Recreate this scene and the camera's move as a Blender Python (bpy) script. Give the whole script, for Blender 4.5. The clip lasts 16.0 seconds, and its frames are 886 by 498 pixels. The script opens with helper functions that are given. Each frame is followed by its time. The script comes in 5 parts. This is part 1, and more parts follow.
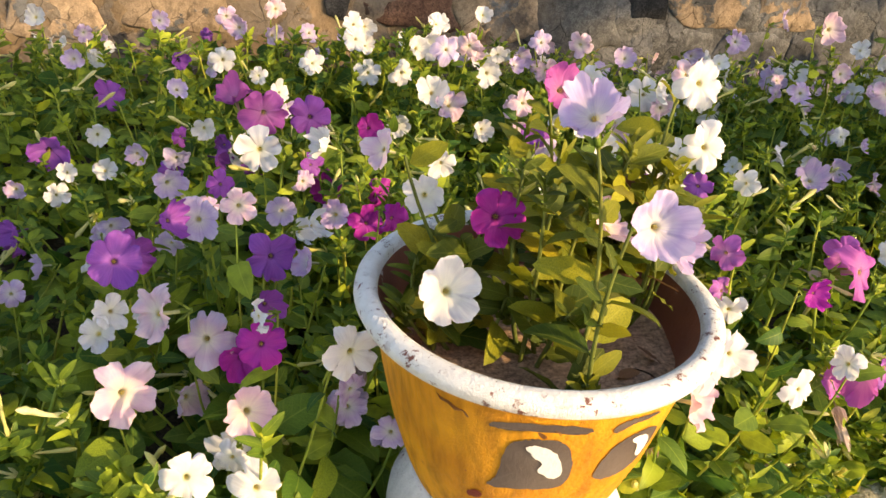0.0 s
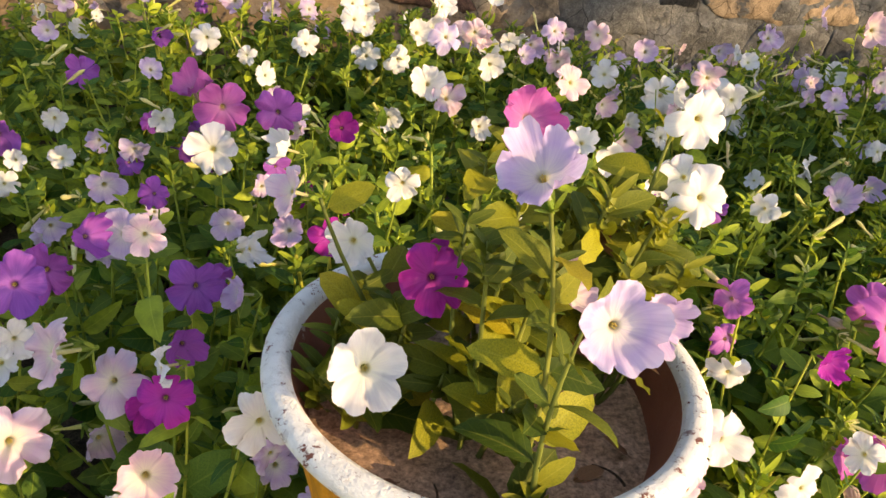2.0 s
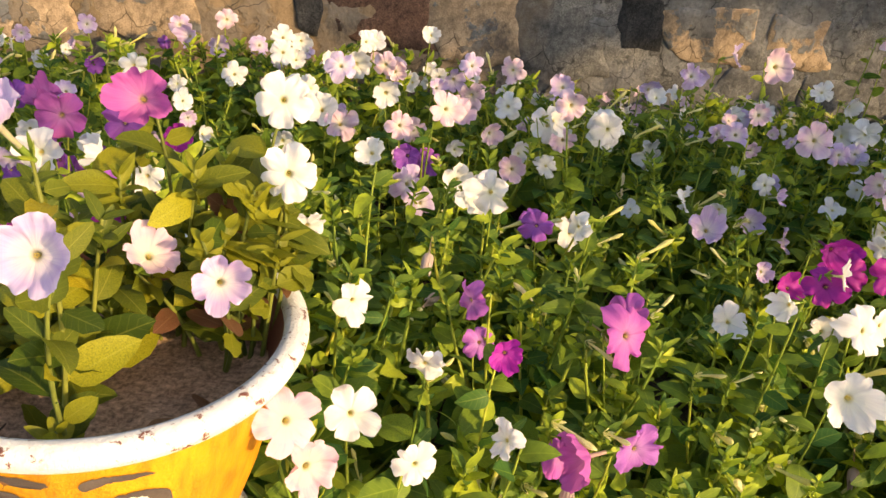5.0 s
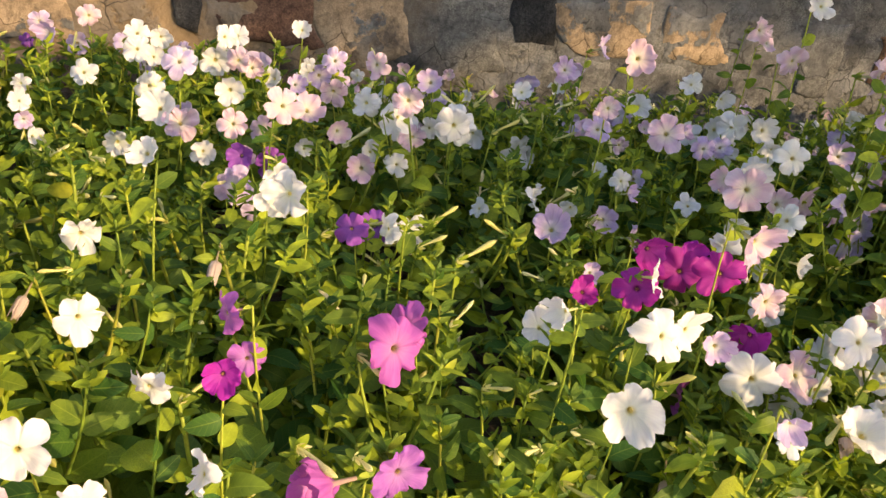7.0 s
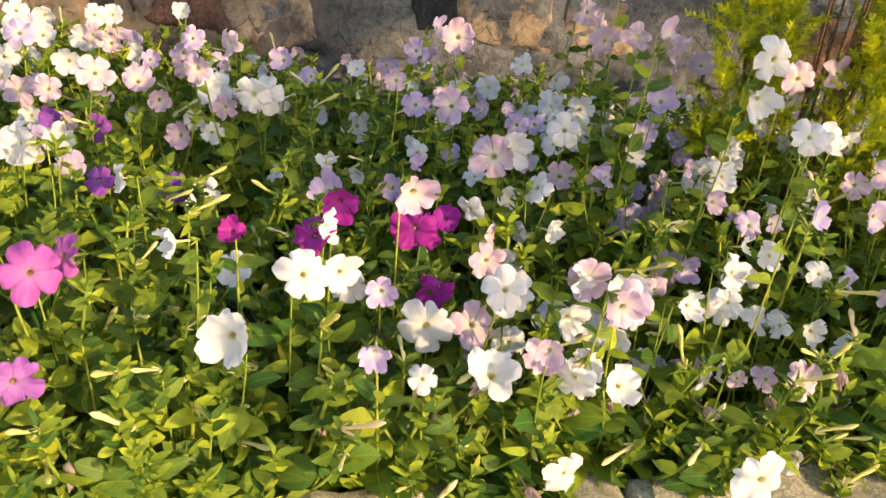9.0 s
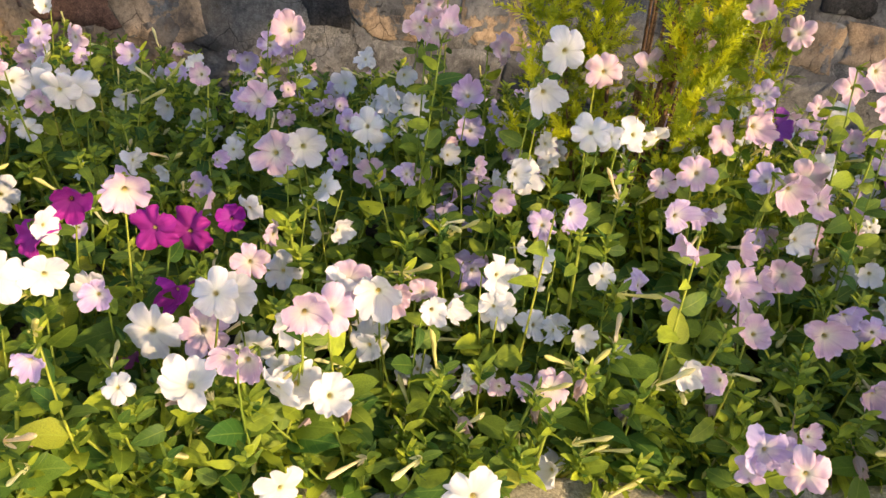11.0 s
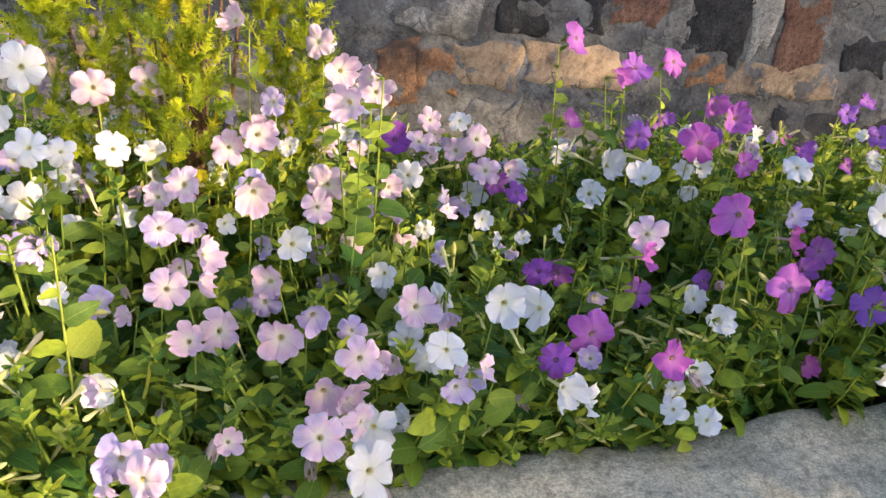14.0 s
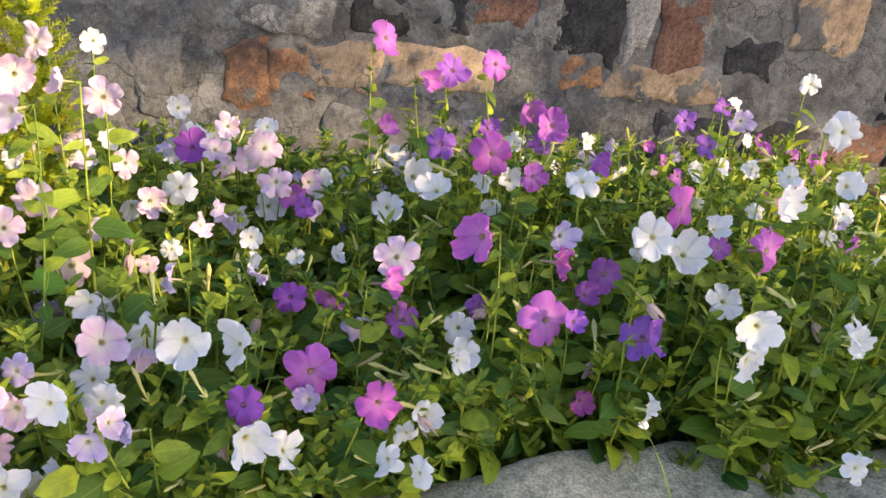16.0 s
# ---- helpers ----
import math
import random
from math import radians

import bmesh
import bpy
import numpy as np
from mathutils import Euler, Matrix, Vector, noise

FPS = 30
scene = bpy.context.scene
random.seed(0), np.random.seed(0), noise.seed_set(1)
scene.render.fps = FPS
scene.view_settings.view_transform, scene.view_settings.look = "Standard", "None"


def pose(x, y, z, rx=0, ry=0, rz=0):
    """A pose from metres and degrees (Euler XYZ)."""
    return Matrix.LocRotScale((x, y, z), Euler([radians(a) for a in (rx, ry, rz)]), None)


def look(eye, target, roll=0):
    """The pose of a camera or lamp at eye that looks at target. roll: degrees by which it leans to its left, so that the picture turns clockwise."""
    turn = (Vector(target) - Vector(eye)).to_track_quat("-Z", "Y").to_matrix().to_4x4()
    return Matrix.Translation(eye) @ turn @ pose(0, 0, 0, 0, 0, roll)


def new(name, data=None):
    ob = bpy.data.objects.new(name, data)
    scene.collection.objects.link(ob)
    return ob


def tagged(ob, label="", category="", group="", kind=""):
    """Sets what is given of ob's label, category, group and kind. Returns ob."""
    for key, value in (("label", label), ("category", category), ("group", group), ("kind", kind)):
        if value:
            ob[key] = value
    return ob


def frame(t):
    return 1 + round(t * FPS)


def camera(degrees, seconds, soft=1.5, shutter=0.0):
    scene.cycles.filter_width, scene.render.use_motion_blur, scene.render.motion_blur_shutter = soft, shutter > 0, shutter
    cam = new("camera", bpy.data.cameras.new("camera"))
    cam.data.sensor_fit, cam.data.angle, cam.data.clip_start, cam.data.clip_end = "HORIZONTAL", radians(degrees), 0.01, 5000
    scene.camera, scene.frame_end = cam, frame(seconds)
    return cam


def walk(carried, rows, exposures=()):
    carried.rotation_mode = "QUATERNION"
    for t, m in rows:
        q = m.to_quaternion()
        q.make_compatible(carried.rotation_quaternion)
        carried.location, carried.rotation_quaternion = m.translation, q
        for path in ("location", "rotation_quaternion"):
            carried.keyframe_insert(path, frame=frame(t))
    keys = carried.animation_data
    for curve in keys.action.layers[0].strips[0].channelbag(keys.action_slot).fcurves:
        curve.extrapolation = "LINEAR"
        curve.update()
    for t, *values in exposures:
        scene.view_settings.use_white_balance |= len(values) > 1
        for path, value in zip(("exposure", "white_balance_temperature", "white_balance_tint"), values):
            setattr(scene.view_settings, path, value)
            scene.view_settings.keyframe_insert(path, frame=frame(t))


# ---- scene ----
cam = camera(56.26, 16.0)
PATH = [
    (0, (0.0000, 0.0000, -0.0000), (0.4226, 1.7126, -0.9426), 5.70),
    (0.5, (0.0217, 0.0470, -0.0080), (0.4314, 1.7591, -0.9572), 6.04),
    (1, (0.0624, 0.1061, -0.0173), (0.4491, 1.8106, -0.9894), 7.04),
    (1.5, (0.0984, 0.1484, -0.0142), (0.4711, 1.8450, -1.0054), 7.40),
    (2, (0.1153, 0.1612, 0.0009), (0.4771, 1.8503, -1.0070), 7.59),
    (2.5, (0.1248, 0.1610, 0.0072), (0.4345, 1.8515, -1.0157), 7.80),
    (3, (0.2001, 0.1411, 0.0132), (0.4189, 1.8569, -0.9909), 7.10),
    (3.5, (0.3257, 0.1144, 0.0273), (0.4779, 1.8511, -0.9528), 6.41),
    (4, (0.4224, 0.1118, 0.0238), (0.5577, 1.8568, -0.9440), 6.27),
    (4.5, (0.4951, 0.0802, 0.0102), (0.6207, 1.8372, -0.9370), 6.21),
    (5, (0.5531, 0.0356, 0.0072), (0.7231, 1.8065, -0.9066), 6.50),
    (5.2, (0.5675, 0.0290, 0.0017), (0.7717, 1.8001, -0.9047), 6.55),
    (7.3, (0.9195, 0.1094, -0.0023), (1.1689, 1.8744, -0.9093), 6.58),
    (7.5, (0.9929, 0.1078, -0.0031), (1.2169, 1.8778, -0.9070), 6.61),
    (8, (1.1711, 0.0604, 0.0159), (1.3340, 1.8379, -0.8862), 6.54),
    (8.5, (1.3055, -0.0295, 0.0245), (1.4428, 1.7460, -0.8861), 6.91),
    (8.7, (1.3371, -0.0387, 0.0134), (1.4683, 1.7391, -0.8933), 6.67),
    (10.8, (1.7646, 0.0121, 0.0269), (1.8625, 1.7870, -0.8895), 6.21),
    (11, (1.8101, 0.0198, 0.0247), (1.9089, 1.7978, -0.8858), 6.10),
    (11.5, (1.9787, 0.0026, 0.0320), (2.0667, 1.7803, -0.8801), 5.78),
    (12, (2.1626, -0.0415, 0.0290), (2.2484, 1.7523, -0.8513), 5.20),
    (12.5, (2.2839, -0.0875, 0.0241), (2.4081, 1.7198, -0.8234), 4.38),
    (13, (2.3561, -0.1033, 0.0202), (2.5447, 1.7080, -0.8067), 3.97),
    (13.5, (2.4393, -0.0761, 0.0163), (2.7150, 1.7356, -0.7848), 3.97),
    (14, (2.5726, -0.0267, 0.0130), (2.8868, 1.7837, -0.7768), 4.39),
    (14.5, (2.6990, 0.0355, 0.0118), (3.0396, 1.8421, -0.7757), 4.63),
    (15, (2.7754, 0.0693, 0.0097), (3.1299, 1.8733, -0.7774), 4.79),
    (15.5, (2.9075, 0.0813, 0.0121), (3.2605, 1.8856, -0.7750), 4.79),
    (16, (3.0587, 0.0788, 0.0187), (3.4068, 1.8841, -0.7686), 4.82),
]
walk(cam, [(t, look(eye, target, roll)) for t, eye, target, roll in PATH], exposures=[(0.0, 1.36, 7600, 13), (4.5, 1.28, 7900, 13), (8.5, 1.32, 7400, 13), (11.0, 1.22, 6950, 16), (12.5, 1.34, 6600, 16), (14.5, 1.58, 6200, 16), (16.0, 1.68, 6450, 16)])

# ---- plan, metres ----
WALL_Y = 3.057         # front face of the masonry wall
GROUND_Z = -0.97      # soil of the bed
KERB_Z = -0.90        # top of the edging stones
KERB_BACK = 0.71       # back edge of the edging stones at x = 0
KERB_SLOPE = 0.16
POT = (0.294, 0.7375)
RIM_Z = -0.4533
RIM_R = 0.202
SUN_AZ, SUN_EL = 50.0, 20.0   # degrees: towards the sun, from straight behind the camera to its right

# ---- light ----
world = bpy.data.worlds.new("sky")
scene.world = world
world.use_nodes = True
wn = world.node_tree.nodes
sky = wn.new("ShaderNodeTexSky")
sky.sky_type = "NISHITA"
sky.sun_disc = False
sky.dust_density, sky.ozone_density = 1.4, 0.8
sky.sun_elevation = radians(SUN_EL)
sky.sun_rotation = radians(180.0 - SUN_AZ)
wn["Background"].inputs["Strength"].default_value = 0.15
world.node_tree.links.new(sky.outputs[0], wn["Background"].inputs["Color"])
sun_data = bpy.data.lights.new("sun", "SUN")
sun_data.energy, sun_data.angle, sun_data.color = 2.4, radians(0.6), (1.0, 0.78, 0.46)
sun = new("sun", sun_data)
sa, se = radians(SUN_AZ), radians(SUN_EL)
SUN_DIR = Vector((math.sin(sa) * math.cos(se), -math.cos(sa) * math.cos(se), math.sin(se)))
sun.matrix_world = look(SUN_DIR * 20, (0, 0, 0))


# ---- materials ----
def mat(name, rough=0.7, spec=0.4):
    m = bpy.data.materials.new(name)
    m.use_nodes = True
    b = m.node_tree.nodes["Principled BSDF"]
    b.inputs["Roughness"].default_value = rough
    b.inputs["Specular IOR Level"].default_value = spec
    return m, m.node_tree.nodes, m.node_tree.links, b


def ramp(nodes, links, source, stops):
    r = nodes.new("ShaderNodeValToRGB")
    e = r.color_ramp.elements
    while len(e) < len(stops):
        e.new(0.5)
    for k, (p, c) in zip(e, stops):
        k.position, k.color = p, (*c, 1)
    links.new(source, r.inputs[0])
    return r.outputs[0]


def noise_tex(nodes, links, scale, detail=4, coord="Object", rough=0.55):
    tc, n = nodes.new("ShaderNodeTexCoord"), nodes.new("ShaderNodeTexNoise")
    n.inputs["Scale"].default_value, n.inputs["Detail"].default_value, n.inputs["Roughness"].default_value = scale, detail, rough
    links.new(tc.outputs[coord], n.inputs["Vector"])
    return n.outputs["Fac"]


def mixed(nodes, links, fac, a, b, blend="MIX"):
    m = nodes.new("ShaderNodeMix")
    m.data_type, m.blend_type = "RGBA", blend
    for sock, v in ((m.inputs[0], fac), (m.inputs[6], a), (m.inputs[7], b)):
        if isinstance(v, (int, float)):
            sock.default_value = v
        elif isinstance(v, tuple):
            sock.default_value = (*v, 1)
        else:
            links.new(v, sock)
    return m.outputs[2]


def bump(nodes, links, b, height, strength, distance):
    n = nodes.new("ShaderNodeBump")
    n.inputs["Strength"].default_value, n.inputs["Distance"].default_value = strength, distance
    links.new(height, n.inputs["Height"])
    links.new(n.outputs[0], b.inputs["Normal"])


def translucent(nodes, links, b, color, share):
    t, mx = nodes.new("ShaderNodeBsdfTranslucent"), nodes.new("ShaderNodeMixShader")
    links.new(color, t.inputs["Color"])
    mx.inputs[0].default_value = share
    links.new(b.outputs[0], mx.inputs[1])
    links.new(t.outputs[0], mx.inputs[2])
    links.new(mx.outputs[0], nodes["Material Output"].inputs["Surface"])


def petal_mat(name, rim, mid, eye, vein):
    """Petal colour from the eye outwards, with fine radial veins and a random shift for each bloom. The bloom's radius is 1 in its own units."""
    m, N, L, b = mat(name, 0.55, 0.25)
    tc, sep = N.new("ShaderNodeTexCoord"), N.new("ShaderNodeSeparateXYZ")
    L.new(tc.outputs["Object"], sep.inputs[0])
    flat = N.new("ShaderNodeCombineXYZ")
    L.new(sep.outputs[0], flat.inputs[0])
    L.new(sep.outputs[1], flat.inputs[1])
    length = N.new("ShaderNodeVectorMath")
    length.operation = "LENGTH"
    L.new(flat.outputs[0], length.inputs[0])
    col = ramp(N, L, length.outputs["Value"], [(0.0, eye), (0.06, eye), (0.17, mid), (0.60, rim), (0.97, tuple(0.3 + 0.7 * v for v in rim) if rim[1] > 0.3 else rim)])
    ang = N.new("ShaderNodeMath")
    ang.operation = "ARCTAN2"
    L.new(sep.outputs[1], ang.inputs[0])
    L.new(sep.outputs[0], ang.inputs[1])
    vv = N.new("ShaderNodeCombineXYZ")
    L.new(ang.outputs[0], vv.inputs[0])
    L.new(length.outputs["Value"], vv.inputs[1])
    sc = N.new("ShaderNodeVectorMath")
    sc.operation = "MULTIPLY"
    sc.inputs[1].default_value = (7.0, 1.2, 1.0)
    L.new(vv.outputs[0], sc.inputs[0])
    nz = N.new("ShaderNodeTexNoise")
    nz.inputs["Scale"].default_value, nz.inputs["Detail"].default_value = 1.6, 3
    L.new(sc.outputs[0], nz.inputs["Vector"])
    veins = ramp(N, L, nz.outputs["Fac"], [(0.40, (0, 0, 0)), (0.70, (1, 1, 1))])
    soft = N.new("ShaderNodeMath")
    soft.operation = "MULTIPLY"
    soft.inputs[1].default_value = 0.32
    L.new(veins, soft.inputs[0])
    col = mixed(N, L, soft.outputs[0], col, vein)
    # crease shade between the five lobes, painted in with the vein colour
    five, cosine = N.new("ShaderNodeMath"), N.new("ShaderNodeMath")
    five.operation, cosine.operation = "MULTIPLY", "COSINE"
    five.inputs[1].default_value = 5.0
    L.new(ang.outputs[0], five.inputs[0])
    L.new(five.outputs[0], cosine.inputs[0])
    seam = ramp(N, L, cosine.outputs[0], [(0.86, (0, 0, 0)), (1.0, (0.12, 0.12, 0.12))])
    col = mixed(N, L, seam, col, vein)
    oi, hs = N.new("ShaderNodeObjectInfo"), N.new("ShaderNodeHueSaturation")
    mr = N.new("ShaderNodeMapRange")
    mr.inputs[3].default_value, mr.inputs[4].default_value = 0.475, 0.52
    L.new(oi.outputs["Random"], mr.inputs[0])
    L.new(mr.outputs[0], hs.inputs["Hue"])
    L.new(col, hs.inputs["Color"])
    L.new(hs.outputs[0], b.inputs["Base Color"])
    bump(N, L, b, nz.outputs["Fac"], 0.35, 0.0015)
    translucent(N, L, b, hs.outputs[0], 0.36)
    return m


PETALS = {
    "white": petal_mat("petal_white", (0.80, 0.79, 0.82), (0.80, 0.80, 0.70), (0.66, 0.62, 0.22), (0.62, 0.58, 0.68)),
    "pink": petal_mat("petal_pale_pink", (0.73, 0.51, 0.65), (0.78, 0.72, 0.60), (0.50, 0.50, 0.20), (0.54, 0.32, 0.56)),
    "lilac": petal_mat("petal_lilac", (0.61, 0.46, 0.75), (0.74, 0.70, 0.68), (0.46, 0.47, 0.22), (0.42, 0.27, 0.60)),
    "rose": petal_mat("petal_rose", (0.53, 0.125, 0.47), (0.58, 0.20, 0.49), (0.50, 0.36, 0.26), (0.36, 0.06, 0.38)),
    "orchid": petal_mat("petal_orchid", (0.50, 0.15, 0.55), (0.56, 0.24, 0.56), (0.40, 0.26, 0.24), (0.27, 0.04, 0.36)),
    "magenta": petal_mat("petal_magenta", (0.46, 0.032, 0.38), (0.42, 0.04, 0.36), (0.18, 0.04, 0.12), (0.22, 0.01, 0.21)),
    "violet": petal_mat("petal_violet", (0.38, 0.10, 0.50), (0.36, 0.11, 0.48), (0.16, 0.06, 0.14), (0.19, 0.03, 0.31)),
    "mauve": petal_mat("petal_mauve", (0.36, 0.13, 0.56), (0.38, 0.16, 0.52), (0.22, 0.12, 0.14), (0.24, 0.06, 0.40)),
    "wilted": petal_mat("petal_wilted", (0.60, 0.46, 0.46), (0.56, 0.44, 0.36), (0.40, 0.32, 0.18), (0.46, 0.30, 0.30)),
}


def leaf_mat(name, dark, light, share=0.35, single=False, veined=True, glow=1.25):
    """Leaf tissue with a pale midrib and side veins along the blade, uneven tone and a random shift for each leaf."""
    m, N, L, b = mat(name, 0.52, 0.24)
    g = N.new("ShaderNodeObjectInfo" if single else "ShaderNodeNewGeometry")
    mid = tuple((a * 1.25 + c * 0.75) / 2 for a, c in zip(dark, light))
    col = ramp(N, L, g.outputs["Random" if single else "Random Per Island"], [(0.0, dark), (0.5, mid), (0.93, light), (1.0, (light[0] * 1.12, light[1] * 0.92, light[2]))])
    nz = noise_tex(N, L, 45, 4)
    col = mixed(N, L, ramp(N, L, nz, [(0.40, (0, 0, 0)), (0.72, (0.55, 0.55, 0.55))]), col, tuple(0.6 * v for v in dark))
    height = noise_tex(N, L, 260, 2)
    if veined:
        at, sep = N.new("ShaderNodeAttribute"), N.new("ShaderNodeSeparateXYZ")
        at.attribute_name = "blade"
        L.new(at.outputs["Vector"], sep.inputs[0])
        across, along, wave = N.new("ShaderNodeMath"), N.new("ShaderNodeMath"), N.new("ShaderNodeMath")
        across.operation, along.operation, wave.operation = "ABSOLUTE", "MULTIPLY_ADD", "SINE"
        L.new(sep.outputs[1], across.inputs[0])
        back = N.new("ShaderNodeMath")
        back.operation = "MULTIPLY"
        back.inputs[1].default_value = -9.0
        L.new(across.outputs[0], back.inputs[0])
        L.new(sep.outputs[0], along.inputs[0])
        along.inputs[1].default_value = 38.0
        L.new(back.outputs[0], along.inputs[2])
        L.new(along.outputs[0], wave.inputs[0])
        rib = ramp(N, L, across.outputs[0], [(0.0, (0.26, 0.26, 0.26)), (0.07, (0, 0, 0))])
        side = ramp(N, L, wave.outputs[0], [(0.80, (0, 0, 0)), (1.0, (0.06, 0.06, 0.06))])
        lines = mixed(N, L, 1.0, rib, side, "ADD")
        col = mixed(N, L, lines, col, tuple(min(1.0, 0.06 + 1.15 * v) for v in light))
        height = mixed(N, L, 0.6, height, lines)
    L.new(col, b.inputs["Base Color"])
    bump(N, L, b, height, 0.35, 0.0012)
    glowing = mixed(N, L, 1.0, col, (glow, glow, glow * 0.7), "MULTIPLY")
    translucent(N, L, b, glowing, share)
    return m


LEAF = leaf_mat("petunia_leaf", (0.036, 0.112, 0.022), (0.44, 0.52, 0.044), 0.36)
LEAF_SINGLE = leaf_mat("petunia_large_leaf", (0.048, 0.140, 0.024), (0.35, 0.455, 0.044), 0.36, single=True)
LEAF_POT = leaf_mat("potted_leaf", (0.040, 0.078, 0.010), (0.36, 0.34, 0.024), 0.30, single=True)
LEAF_DRY = leaf_mat("dry_leaf", (0.13, 0.055, 0.03), (0.30, 0.16, 0.08), 0.25, single=True)
POLLEN = leaf_mat("petunia_pollen", (0.62, 0.48, 0.10), (0.76, 0.62, 0.20), 0.1, veined=False)
STEM = leaf_mat("petunia_stem", (0.19, 0.28, 0.04), (0.44, 0.49, 0.07), 0.2, veined=False)
STEM_POT = leaf_mat("potted_stem", (0.13, 0.16, 0.035), (0.24, 0.26, 0.05), 0.2, veined=False)
BUD = leaf_mat("petunia_bud", (0.74, 0.69, 0.24), (0.90, 0.86, 0.55), 0.35, single=True, veined=False)
FROND = leaf_mat("conifer_frond", (0.22, 0.30, 0.018), (0.70, 0.71, 0.026), 0.42, single=True, veined=False)
# foliage of the unseen plants that are added as shade casters
SHADE_LEAF = leaf_mat("shade_leaf", (0.03, 0.07, 0.02), (0.08, 0.13, 0.03), 0.3)


def mottled(name, dark, light, scale, rough=0.9, strength=0.5, distance=0.01, random_shift=0.0, fine=6.0, smear=None, cracks=False, covered=0.50, grainy=1.0, earthen=None):
    """A mineral surface: broad stains, fine grain and pits, and where wanted a second coat smeared over it and fine cracks."""
    m, N, L, b = mat(name, rough, 0.25)
    coord = "Object"
    n1 = noise_tex(N, L, scale, 6, coord)
    col = ramp(N, L, n1, [(0.3, dark), (0.7, light)])
    n2 = noise_tex(N, L, scale * fine, 5, coord)
    col = mixed(N, L, ramp(N, L, n2, [(0.45, (0, 0, 0)), (0.72, (0.7, 0.7, 0.7))]), col, tuple(0.4 * v for v in dark))
    grain = ramp(N, L, noise_tex(N, L, 190, 3, coord, 0.7), [(0.32, (0.5, 0.5, 0.5)), (0.52, (1.0, 1.0, 1.0)), (0.70, (1.5, 1.5, 1.5))])
    col = mixed(N, L, grainy, col, mixed(N, L, 1.0, col, grain, "MULTIPLY"))
    relief = noise_tex(N, L, scale * fine * 3.5, 4, coord, 0.7)
    if smear:
        # one coat of trowelled cement that runs on over stones and joints alike
        geo = N.new("ShaderNodeNewGeometry")

        def over(size, detail, rough):
            n = N.new("ShaderNodeTexNoise")
            n.inputs["Scale"].default_value, n.inputs["Detail"].default_value, n.inputs["Roughness"].default_value = size, detail, rough
            L.new(geo.outputs["Position"], n.inputs["Vector"])
            return n.outputs["Fac"]

        coat = mixed(N, L, ramp(N, L, over(4.2, 6, 0.7), [(0.40, (0, 0, 0)), (0.62, (1, 1, 1))]), smear, tuple(1.9 * v for v in smear))
        coat = mixed(N, L, ramp(N, L, over(70, 4, 0.7), [(0.45, (0, 0, 0)), (0.70, (0.6, 0.6, 0.6))]), coat, tuple(0.45 * v for v in smear))
        if earthen:
            # an earth-brown tone along the wall's western stretch, with an uneven edge
            along = N.new("ShaderNodeSeparateXYZ")
            L.new(geo.outputs["Position"], along.inputs[0])
            edge = N.new("ShaderNodeMath")
            edge.operation = "MULTIPLY_ADD"
            edge.inputs[1].default_value = 2.6
            L.new(over(1.7, 5, 0.6), edge.inputs[0])
            L.new(along.outputs[0], edge.inputs[2])
            span = N.new("ShaderNodeMapRange")
            span.inputs[1].default_value, span.inputs[2].default_value = 1.9, 2.5
            L.new(edge.outputs[0], span.inputs[0])
            old = ramp(N, L, span.outputs[0], [(0.0, (1, 1, 1)), (1.0, (0, 0, 0))])
            tone = mixed(N, L, ramp(N, L, over(5.5, 6, 0.7), [(0.38, (0, 0, 0)), (0.64, (1, 1, 1))]), tuple(0.55 * v for v in earthen), earthen)
            col = mixed(N, L, old, col, tone)
            coat = mixed(N, L, old, coat, mixed(N, L, 0.6, coat, tone))
        mask = ramp(N, L, over(6.5, 8, 0.62), [(covered, (0, 0, 0)), (covered + 0.035, (1, 1, 1))])
        col = mixed(N, L, mask, col, coat)
        col = mixed(N, L, ramp(N, L, over(3.1, 7, 0.72), [(0.53, (0, 0, 0)), (0.64, (0.75, 0.75, 0.75))]), col, (0.045, 0.044, 0.047))
        relief = mixed(N, L, 0.5, relief, mask)
    height = mixed(N, L, 0.45, n2, relief)
    if cracks:
        tc, vo = N.new("ShaderNodeTexCoord"), N.new("ShaderNodeTexVoronoi")
        vo.feature = "DISTANCE_TO_EDGE"
        vo.inputs["Scale"].default_value = 6.5
        wob = N.new("ShaderNodeVectorMath")
        wob.operation = "ADD"
        wn2 = N.new("ShaderNodeTexNoise")
        wn2.inputs["Scale"].default_value = 9.0
        L.new(tc.outputs[coord], wn2.inputs["Vector"])
        sc = N.new("ShaderNodeVectorMath")
        sc.operation = "SCALE"
        sc.inputs[3].default_value = 0.16
        L.new(wn2.outputs["Color"], sc.inputs[0])
        L.new(tc.outputs[coord], wob.inputs[0])
        L.new(sc.outputs[0], wob.inputs[1])
        L.new(wob.outputs[0], vo.inputs["Vector"])
        line = ramp(N, L, vo.outputs["Distance"], [(0.0, (1, 1, 1)), (0.009, (0.7, 0.7, 0.7)), (0.017, (0, 0, 0))])
        gate = ramp(N, L, noise_tex(N, L, 2.3, 2, coord), [(0.50, (0, 0, 0)), (0.58, (0.85, 0.85, 0.85))])
        col = mixed(N, L, mixed(N, L, 1.0, line, gate, "MULTIPLY"), col, tuple(0.22 * v for v in dark))
